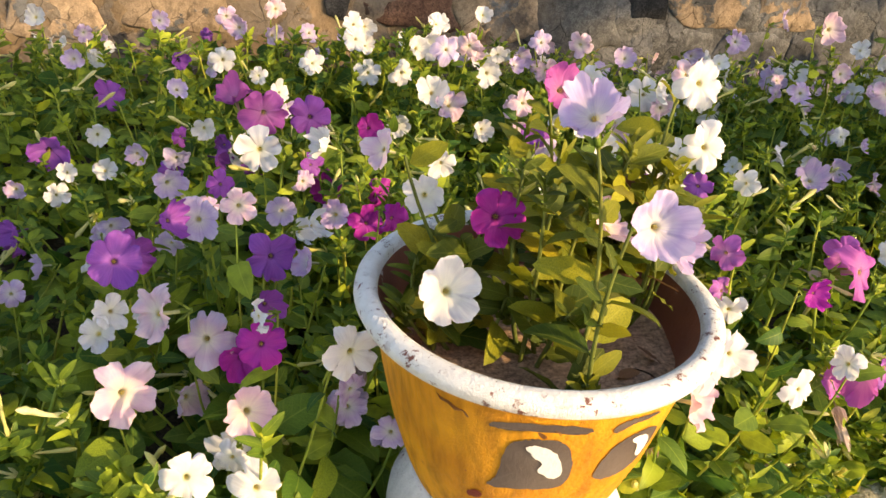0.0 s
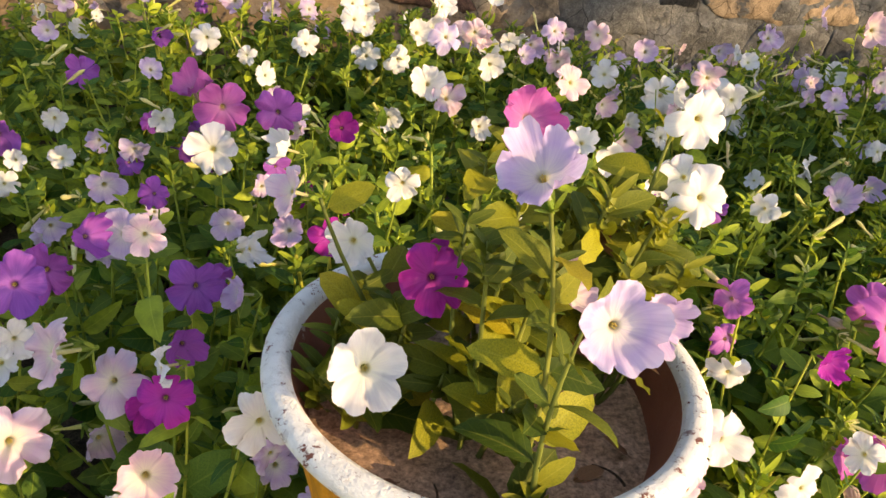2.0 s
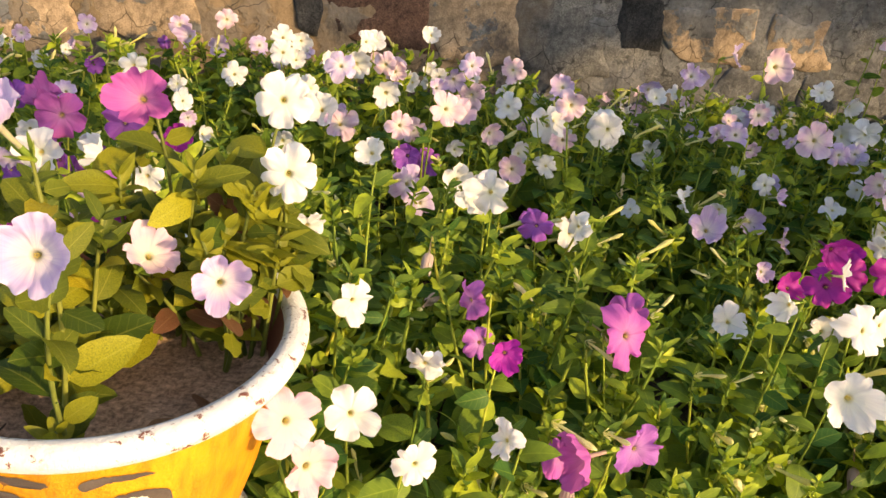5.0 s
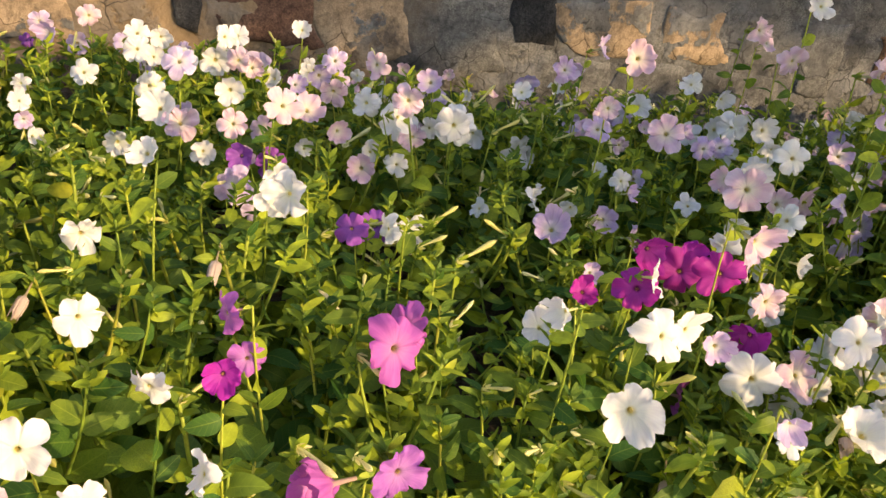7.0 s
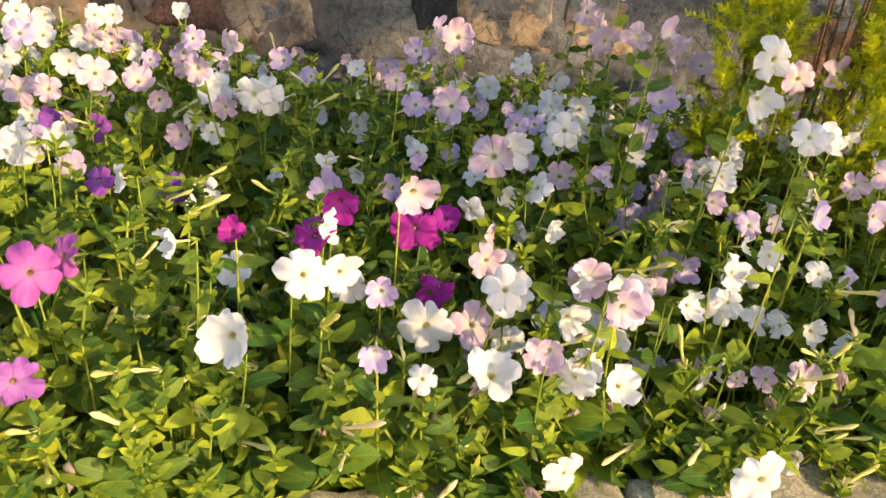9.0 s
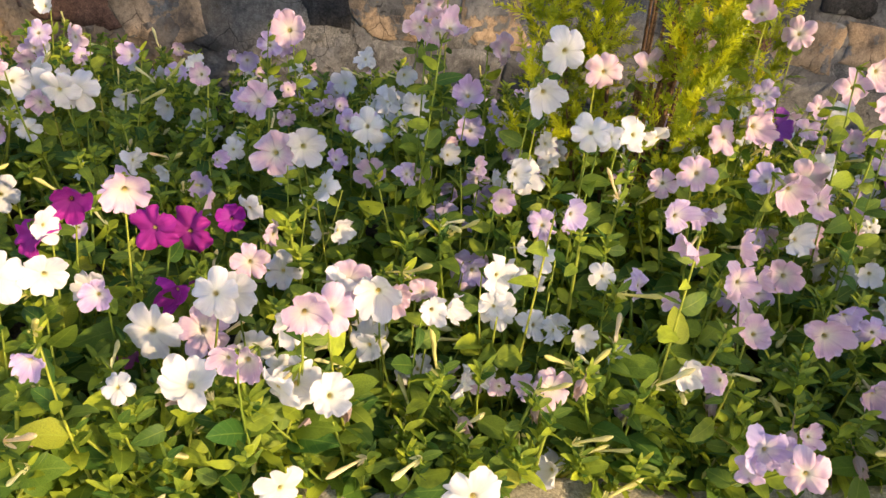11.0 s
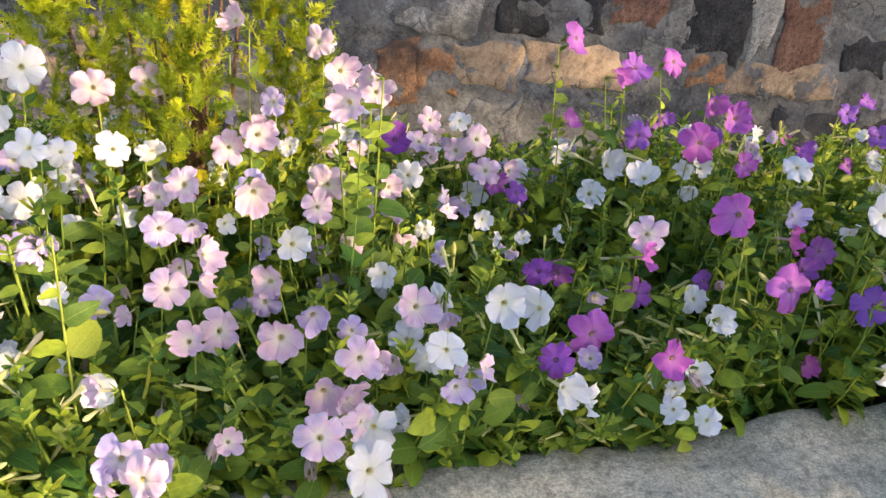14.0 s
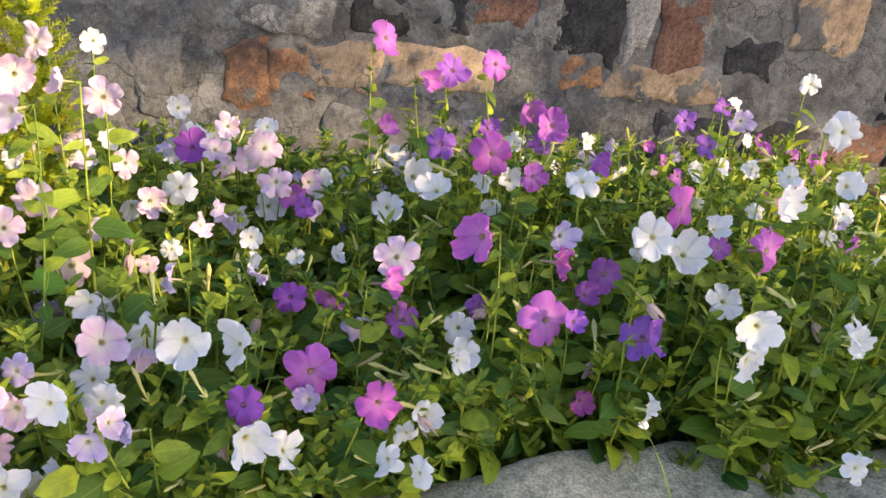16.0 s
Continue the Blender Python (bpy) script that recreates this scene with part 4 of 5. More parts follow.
blooms("white", [
    (1.729, 0.934, -0.681, 0.066), (1.746, 1.937, -0.574, 0.068), (1.761, 1.257, -0.779, 0.074), (1.766, 1.199, -0.762, 0.063), (1.769, 2.068, -0.625, 0.072), (1.770, 1.118, -0.719, 0.055),
    (1.778, 1.147, -0.637, 0.075), (1.781, 2.099, -0.553, 0.059), (1.816, 1.918, -0.571, 0.071), (1.817, 1.908, -0.643, 0.073), (1.839, 1.236, -0.847, 0.054), (1.854, 1.198, -0.814, 0.055),
    (1.863, 1.091, -0.628, 0.050), (1.869, 1.918, -0.275, 0.056), (1.931, 0.844, -0.763, 0.081), (1.963, 2.345, -0.701, 0.085), (1.965, 1.173, -0.663, 0.048), (1.968, 1.192, -0.615, 0.059),
    (1.981, 1.222, -0.700, 0.064), (2.009, 1.436, -0.534, 0.061), (2.036, 1.438, -0.378, 0.072), (2.039, 1.527, -0.573, 0.067), (2.043, 1.205, -0.712, 0.050), (2.074, 1.501, -0.317, 0.078),
])
blooms("white", [
    (2.114, 1.361, -0.417, 0.062), (2.117, 1.157, -0.698, 0.051), (2.220, 1.475, -0.452, 0.063), (2.264, 1.069, -0.692, 0.058), (2.539, 1.395, -0.600, 0.070), (2.604, 2.069, -0.346, 0.053),
    (2.655, 1.956, -0.543, 0.057), (2.663, 0.979, -0.791, 0.087), (2.670, 1.050, -0.762, 0.068), (2.693, 1.129, -0.820, 0.078), (2.703, 1.862, -0.662, 0.064), (2.711, 1.412, -0.667, 0.056),
    (2.713, 2.453, -0.713, 0.088), (2.719, 1.498, -0.715, 0.068), (2.728, 2.453, -0.591, 0.073), (2.742, 1.264, -0.728, 0.063), (2.764, 0.985, -0.586, 0.056), (2.772, 1.187, -0.722, 0.062),
    (2.788, 2.381, -0.652, 0.083), (2.803, 1.878, -0.623, 0.072), (2.811, 1.361, -0.707, 0.063), (2.897, 1.192, -0.618, 0.083), (2.980, 2.210, -0.571, 0.060), (2.990, 1.099, -0.730, 0.077),
])
blooms("white", [
    (2.991, 2.022, -0.718, 0.077), (3.116, 2.057, -0.670, 0.070), (3.237, 1.192, -0.797, 0.040), (3.265, 1.868, -0.658, 0.081), (3.267, 1.189, -0.762, 0.055), (3.317, 1.211, -0.672, 0.048),
    (3.333, 1.950, -0.608, 0.087), (3.335, 2.402, -0.704, 0.085), (3.341, 1.275, -0.696, 0.058), (3.358, 1.414, -0.723, 0.059), (3.359, 1.771, -0.579, 0.079), (3.550, 1.873, -0.586, 0.057),
    (3.611, 1.559, -0.478, 0.067), (3.665, 1.323, -0.498, 0.075), (3.744, 1.350, -0.543, 0.084), (3.757, 1.105, -0.555, 0.075), (3.767, 1.122, -0.625, 0.074), (3.798, 1.361, -0.496, 0.053),
    (3.811, 1.300, -0.612, 0.063), (3.873, 1.294, -0.422, 0.064), (3.980, 1.823, -0.540, 0.061), (4.002, 1.360, -0.311, 0.074), (4.024, 1.767, -0.369, 0.047), (4.040, 1.364, -0.411, 0.055),
])
blooms("white", [
    (4.488, 2.220, -0.397, 0.058),
])
blooms("white", [
    (-0.009, 0.831, -0.543, 0.040), (0.054, 1.117, -0.581, 0.047), (0.068, 1.054, -0.538, 0.046), (0.102, 1.321, -0.523, 0.057), (0.708, 0.718, -0.568, 0.041), (0.901, 1.304, -0.586, 0.051),
    (1.099, 0.943, -0.508, 0.044), (1.113, 1.681, -0.710, 0.040), (1.227, 1.679, -0.673, 0.055), (1.283, 1.125, -0.555, 0.050), (1.649, 1.466, -0.705, 0.053), (1.656, 1.449, -0.595, 0.061),
    (1.689, 1.415, -0.669, 0.057), (1.898, 1.178, -0.675, 0.055), (1.926, 1.100, -0.764, 0.053), (2.001, 1.267, -0.654, 0.053), (2.044, 1.238, -0.599, 0.051), (2.068, 1.009, -0.852, 0.055),
    (2.082, 1.049, -0.882, 0.060), (2.187, 1.154, -0.723, 0.050), (2.691, 1.575, -0.749, 0.062), (3.243, 1.078, -0.786, 0.053), (3.644, 1.174, -0.753, 0.059), (3.922, 1.092, -0.570, 0.055),
], aside=True)
blooms("white", [
    (3.929, 1.380, -0.401, 0.047), (3.955, 1.039, -0.781, 0.051),
], aside=True)
blooms("pink", [
    (-0.171, 0.863, -0.670, 0.076), (-0.131, 0.901, -0.581, 0.069), (-0.107, 0.954, -0.753, 0.063), (-0.075, 0.910, -0.626, 0.068), (-0.028, 0.910, -0.438, 0.040), (-0.022, 0.790, -0.649, 0.070),
    (0.049, 2.708, -0.615, 0.066), (0.457, 1.934, -0.656, 0.076), (0.483, 0.674, -0.521, 0.064), (0.502, 0.702, -0.603, 0.068), (0.554, 2.176, -0.571, 0.060), (0.582, 2.232, -0.601, 0.061),
    (0.595, 1.779, -0.595, 0.057), (0.606, 1.827, -0.686, 0.058), (0.634, 1.981, -0.674, 0.057), (0.695, 1.796, -0.554, 0.074), (0.738, 1.954, -0.612, 0.082), (0.791, 2.198, -0.639, 0.073),
    (0.809, 1.878, -0.630, 0.059), (0.866, 1.837, -0.699, 0.067), (0.898, 2.244, -0.573, 0.069), (0.947, 1.697, -0.493, 0.063), (0.973, 1.834, -0.618, 0.059), (1.364, 1.725, -0.487, 0.054),
])
blooms("pink", [
    (1.411, 1.109, -0.481, 0.076), (1.487, 1.694, -0.523, 0.076), (1.504, 2.001, -0.443, 0.088), (1.523, 1.076, -0.685, 0.075), (1.555, 1.265, -0.668, 0.060), (1.564, 1.451, -0.539, 0.081),
    (1.605, 0.877, -0.591, 0.041), (1.614, 0.950, -0.645, 0.063), (1.697, 0.899, -0.530, 0.067), (1.725, 0.947, -0.554, 0.064), (1.727, 1.206, -0.656, 0.071), (1.735, 1.626, -0.636, 0.071),
    (1.803, 1.182, -0.666, 0.061), (1.825, 1.337, -0.726, 0.053), (1.829, 2.090, -0.370, 0.067), (1.832, 1.687, -0.655, 0.069), (1.852, 1.939, -0.406, 0.071), (1.865, 1.493, -0.293, 0.062),
    (1.949, 1.165, -0.802, 0.047), (1.982, 1.386, -0.568, 0.051), (1.998, 1.824, -0.401, 0.072), (2.050, 1.026, -0.710, 0.057), (2.168, 1.581, -0.368, 0.071), (2.209, 1.045, -0.465, 0.047),
])
blooms("pink", [
    (2.264, 1.618, -0.358, 0.062), (2.343, 1.446, -0.506, 0.065), (2.352, 1.172, -0.582, 0.063), (2.365, 0.851, -0.691, 0.060), (2.385, 1.139, -0.656, 0.058), (2.416, 1.543, -0.464, 0.063),
    (2.422, 1.243, -0.696, 0.075), (2.432, 1.565, -0.229, 0.060), (2.454, 1.012, -0.754, 0.045), (2.470, 1.550, -0.438, 0.078), (2.474, 1.346, -0.484, 0.075), (2.501, 1.325, -0.642, 0.068),
    (2.525, 1.175, -0.672, 0.079), (2.582, 1.719, -0.287, 0.062), (2.584, 1.434, -0.541, 0.063), (2.587, 0.939, -0.697, 0.066), (2.594, 1.107, -0.732, 0.068), (2.603, 1.547, -0.538, 0.079),
    (2.604, 1.835, -0.528, 0.073), (2.622, 1.461, -0.292, 0.068), (2.632, 1.110, -0.747, 0.069), (2.634, 1.383, -0.329, 0.071), (2.648, 1.076, -0.653, 0.065), (2.649, 1.557, -0.666, 0.078),
])
blooms("pink", [
    (2.675, 1.127, -0.688, 0.061), (2.680, 1.942, -0.591, 0.060), (2.703, 1.671, -0.376, 0.069), (2.708, 1.174, -0.718, 0.052), (2.752, 1.806, -0.630, 0.073), (2.759, 1.276, -0.668, 0.074),
    (2.858, 2.119, -0.606, 0.066), (2.887, 2.147, -0.554, 0.061), (2.946, 2.039, -0.606, 0.074), (2.985, 1.968, -0.553, 0.080), (3.008, 1.947, -0.628, 0.073), (3.088, 2.016, -0.652, 0.068),
    (3.235, 1.422, -0.583, 0.073),
])
blooms("pink", [
    (1.557, 1.532, -0.553, 0.054), (1.937, 1.440, -0.531, 0.052), (2.019, 1.076, -0.748, 0.043), (2.198, 1.137, -0.824, 0.040), (2.283, 0.999, -0.653, 0.049), (2.383, 1.677, -0.315, 0.046),
    (2.395, 1.288, -0.575, 0.069), (2.399, 1.204, -0.587, 0.048), (2.829, 0.999, -0.625, 0.040),
], aside=True)
blooms("lilac", [
    (-0.468, 2.231, -0.655, 0.058), (-0.267, 2.377, -0.584, 0.056), (-0.196, 1.991, -0.651, 0.056), (-0.150, 1.286, -0.577, 0.059), (-0.104, 2.735, -0.651, 0.065), (-0.092, 1.110, -0.556, 0.061),
    (-0.066, 2.691, -0.674, 0.079), (0.037, 2.615, -0.676, 0.070), (0.101, 0.803, -0.635, 0.040), (0.152, 0.796, -0.700, 0.043), (0.154, 2.686, -0.680, 0.065), (0.450, 1.991, -0.531, 0.070),
    (0.586, 2.416, -0.648, 0.080), (0.618, 1.626, -0.667, 0.073), (0.654, 1.707, -0.746, 0.069), (0.749, 2.327, -0.636, 0.070), (0.791, 2.272, -0.577, 0.063), (1.020, 2.299, -0.751, 0.064),
    (1.043, 2.245, -0.608, 0.070), (1.094, 2.485, -0.714, 0.068), (1.242, 1.558, -0.691, 0.076), (1.252, 1.311, -0.652, 0.041), (1.327, 2.375, -0.629, 0.068), (1.374, 0.850, -0.596, 0.043),
])
blooms("lilac", [
    (1.375, 1.649, -0.706, 0.062), (1.408, 2.279, -0.554, 0.068), (1.413, 1.917, -0.597, 0.064), (1.436, 2.322, -0.561, 0.072), (1.467, 2.347, -0.734, 0.071), (1.511, 1.881, -0.702, 0.058),
    (1.589, 2.310, -0.679, 0.080), (1.890, 1.580, -0.703, 0.076), (1.905, 1.711, -0.693, 0.053), (1.916, 1.622, -0.449, 0.068), (1.941, 1.338, -0.688, 0.057), (1.941, 1.785, -0.577, 0.069),
    (1.943, 1.415, -0.730, 0.072), (1.960, 1.659, -0.734, 0.059), (1.986, 1.690, -0.705, 0.063), (2.062, 1.380, -0.607, 0.056), (2.063, 1.165, -0.484, 0.052), (2.306, 1.395, -0.573, 0.068),
    (2.330, 0.901, -0.696, 0.064), (2.467, 1.428, -0.501, 0.062), (2.488, 1.370, -0.706, 0.057), (2.496, 1.601, -0.387, 0.051), (2.577, 1.227, -0.658, 0.062), (2.603, 1.537, -0.753, 0.063),
])
blooms("lilac", [
    (2.642, 1.237, -0.694, 0.049), (2.792, 1.027, -0.676, 0.053), (3.080, 1.232, -0.753, 0.048), (3.163, 2.199, -0.824, 0.073), (3.169, 1.479, -0.751, 0.058), (3.270, 2.318, -0.764, 0.079),
    (3.384, 2.473, -0.749, 0.083), (3.531, 1.413, -0.535, 0.062), (3.918, 1.560, -0.348, 0.051),
])
blooms("lilac", [
    (0.058, 0.991, -0.563, 0.046), (1.458, 2.145, -0.459, 0.059), (2.411, 1.632, -0.413, 0.051),
], aside=True)
blooms("rose", [
    (-0.048, 1.493, -0.500, 0.072), (0.004, 1.437, -0.509, 0.080), (0.807, 0.832, -0.687, 0.053), (0.901, 0.953, -0.578, 0.078), (0.918, 1.016, -0.585, 0.059), (3.181, 1.118, -0.686, 0.066),
    (3.466, 1.736, -0.482, 0.088), (3.577, 1.310, -0.823, 0.056), (3.726, 1.356, -0.460, 0.076),
])
blooms("rose", [
    (0.826, 0.804, -0.661, 0.072), (1.390, 1.153, -0.789, 0.063), (3.525, 1.386, -0.577, 0.068),
], aside=True)
blooms("orchid", [
    (0.714, 1.014, -0.643, 0.045), (0.909, 0.850, -0.684, 0.067), (3.047, 1.964, -0.664, 0.066), (3.084, 1.248, -0.712, 0.081), (3.129, 1.627, -0.765, 0.070), (3.263, 1.488, -0.747, 0.061),
    (3.276, 2.171, -0.323, 0.087), (3.286, 2.179, -0.553, 0.063), (3.363, 1.329, -0.504, 0.088), (3.367, 2.051, -0.401, 0.062), (3.482, 1.283, -0.639, 0.088), (3.536, 1.647, -0.502, 0.060),
    (3.557, 2.157, -0.370, 0.081), (3.606, 1.441, -0.669, 0.056), (3.621, 2.001, -0.442, 0.076), (3.648, 1.463, -0.636, 0.066), (3.660, 1.953, -0.473, 0.086), (3.860, 1.280, -0.504, 0.082),
])
blooms("orchid", [
    (0.690, 1.000, -0.566, 0.053), (3.221, 1.383, -0.616, 0.064),
], aside=True)
blooms("magenta", [
    (-0.031, 0.896, -0.648, 0.058), (-0.005, 0.827, -0.580, 0.056), (0.126, 1.493, -0.681, 0.072), (0.175, 1.274, -0.648, 0.059), (0.181, 1.051, -0.528, 0.050), (0.195, 1.457, -0.542, 0.053),
    (0.217, 1.400, -0.649, 0.050), (0.713, 0.819, -0.526, 0.044), (1.153, 1.045, -0.538, 0.045), (1.263, 1.129, -0.576, 0.065), (1.295, 1.197, -0.545, 0.064),
    (1.419, 1.195, -0.582, 0.074), (1.428, 1.352, -0.663, 0.085), (1.465, 1.140, -0.658, 0.068), (1.485, 1.442, -0.674, 0.062),
])
blooms("violet", [
    (-0.420, 1.674, -0.682, 0.088), (-0.370, 2.118, -0.711, 0.071), (-0.191, 1.001, -0.561, 0.066), (-0.182, 1.083, -0.595, 0.069), (-0.062, 1.166, -0.526, 0.040), (0.001, 0.922, -0.584, 0.052),
    (0.010, 0.984, -0.549, 0.064), (0.013, 1.045, -0.578, 0.070), (0.089, 1.504, -0.540, 0.077), (0.616, 1.740, -0.649, 0.060), (0.666, 1.851, -0.707, 0.066), (0.844, 1.369, -0.620, 0.056),
    (0.897, 1.648, -0.749, 0.069), (2.797, 2.168, -0.618, 0.088), (2.982, 1.138, -0.698, 0.058), (3.048, 1.509, -0.707, 0.060),
])
blooms("violet", [
    (-0.128, 1.081, -0.542, 0.057),
], aside=True)
blooms("mauve", [
    (3.387, 1.918, -0.518, 0.068), (3.411, 1.484, -0.716, 0.050), (3.443, 2.145, -0.389, 0.082), (3.518, 1.249, -0.622, 0.043), (3.671, 1.647, -0.462, 0.060), (4.046, 1.897, -0.495, 0.060),
    (4.058, 2.073, -0.479, 0.055), (4.301, 2.334, -0.500, 0.058),
])
blooms("mauve", [
    (3.621, 1.168, -0.612, 0.067), (3.653, 1.269, -0.666, 0.076),
], aside=True)
blooms("white", [(-0.088, 0.720, -0.680, 0.056), (-0.041, 0.764, -0.696, 0.040), (-0.012, 0.720, -0.705, 0.058), (3.914, 1.000, -0.748, 0.044), (3.978, 1.150, -0.610, 0.061), (2.626, 0.870, -0.800, 0.058)])
blooms("lilac", [(0.104, 0.855, -0.704, 0.052), (0.109, 0.900, -0.741, 0.055), (0.161, 0.850, -0.743, 0.053), (2.500, 0.860, -0.803, 0.060)])


def facing_of(rnd, large, aside):
    """Blooms turn to the low sun and the open side of the bed; some hang or look aside."""
    if aside:
        return Vector((rnd.choice((-1, 1)) * rnd.uniform(0.9, 1.5), -0.6, rnd.uniform(-0.1, 0.6)))
    loose = 2.3 if rnd.random() < (0.08 if large else 0.34) else 0.85 if large else 1.0
    return Vector((0.12 + rnd.gauss(0, 0.42) * loose, -1.0, 0.36 + rnd.gauss(0, 0.34) * loose))


def canopy(x, y):
    """Height of the leaf tops of the bed, a little below its blooms."""
    total, weight = -0.74 * 0.6, 0.6
    for bx, by, bz, _, _, _ in BLOOMS:
        g = math.exp(-((bx - x) ** 2 + (by - y) ** 2) / 0.035)
        total += g * min(bz, -0.38)
        weight += g
    return min(total / weight - 0.02, -0.42)


def fill_blooms():
    """Smaller flowers between the large ones, in the colours of each stretch of the bed."""
    rnd = random.Random(77)
    zones = (
        (-1.5, -0.45, 1.1, 2.9, 26, ("violet", "violet", "lilac", "white", "lilac")),
        (-0.5, 0.0, 1.5, 2.9, 12, ("violet", "lilac", "white")),
        (-0.1, 1.5, 1.9, 2.95, 46, ("white", "white", "lilac", "white", "pink", "lilac")),
        (1.4, 2.3, 1.5, 2.9, 34, ("lilac", "white", "lilac", "pink")),
        (-0.5, 0.15, 0.95, 1.7, 30, ("lilac", "white", "violet", "lilac", "pink")),
        (1.3, 2.2, 1.0, 2.0, 46, ("white", "lilac", "white", "pink")),
        (2.0, 3.0, 1.1, 2.8, 90, ("pink", "lilac", "white")),
        (2.9, 3.7, 1.3, 2.8, 34, ("mauve", "white", "lilac", "white")),
        (3.7, 4.9, 1.2, 2.8, 60, ("white", "white", "lilac", "orchid")),
    )
    given = list(BLOOMS)
    for x0, x1, y0, y1, n, colours in zones:
        for _ in range(n):
            x, y = rnd.uniform(x0, x1), rnd.uniform(y0, y1)
            if y < kerb_line(x) + 0.12:
                continue
            z = canopy(x, y) + rnd.uniform(-0.05, 0.04)
            if all((x - b[0]) ** 2 + (y - b[1]) ** 2 + (z - b[2]) ** 2 > 0.07 ** 2 for b in given):
                BLOOMS.append((x, y, z, rnd.uniform(0.044, 0.062), rnd.choice(colours), rnd.random() < 0.2))


def companions(x0, x1, share):
    """Half-hidden blooms of the same plant that crowd behind the open ones and look aside."""
    rnd = random.Random(31)
    for x, y, z, d, colour, _ in list(BLOOMS):
        if x0 < x < x1 and colour in ("white", "pink", "lilac") and rnd.random() < share:
            side = rnd.choice((-1, 1)) * rnd.uniform(0.55, 0.85) * d
            BLOOMS.append((x + side, y + rnd.uniform(0.015, 0.045), z - rnd.uniform(0.0, 0.5) * d, d * rnd.uniform(0.72, 0.95), colour, rnd.random() < 0.5))


LARGE = len(BLOOMS)
companions(1.75, 3.25, 0.32)
fill_blooms()
for bx, by, bz, bd, _, _ in BLOOMS:
    keep_clear((bx, by, bz), bd)


def bed():
    rnd = random.Random(21)
    plants = []
    y = 0.78
    while y < WALL_Y - 0.12:
        x = -1.6 + rnd.uniform(0, 0.2)
        while x < 5.0:
            px, py = x + rnd.uniform(-0.06, 0.06), y + rnd.uniform(-0.06, 0.06)
            if py > kerb_line(px) + 0.05 and math.hypot(px - POT[0], py - POT[1]) > 0.28:
                plants.append((px, py))
            x += 0.20
        y += 0.20
    x = -0.9
    while x < 4.6:
        py = kerb_line(x) + rnd.uniform(0.045, 0.085)
        if math.hypot(x - POT[0], py - POT[1]) > 0.30:
            plants.append((x, py))
        x += rnd.uniform(0.11, 0.15)
    owned = [[] for _ in plants]
    for n, (bx, by, bz, d, colour, aside) in enumerate(BLOOMS):
        k = min(range(len(plants)), key=lambda i: (plants[i][0] - bx) ** 2 + (plants[i][1] - by - 0.03) ** 2)
        owned[k].append((bx, by, bz, d, colour, facing_of(rnd, n < LARGE, aside)))
    for k, (px, py) in enumerate(plants):
        front = py < kerb_line(px) + 0.42
        bare = 3.28 < px < 3.82
        trail = 0 if bare else 4 if px < 1.4 or 2.42 < px < 2.8 or 3.85 < px else 2
        edge = py < kerb_line(px) + 0.09
        petunia(px, py, canopy(px, py) - (0.07 if edge else 0.0), 0.11 if edge else 0.20 if front else 0.16, owned[k], 1000 + k, stalks=7 if edge else 13 if front else 11, near=front and -0.7 < px < 4.3,
                trailing=trail if py < kerb_line(px) + 0.22 else 0, skirt=0 if bare else 9 if py < kerb_line(px) + 0.24 else 0)


bed()


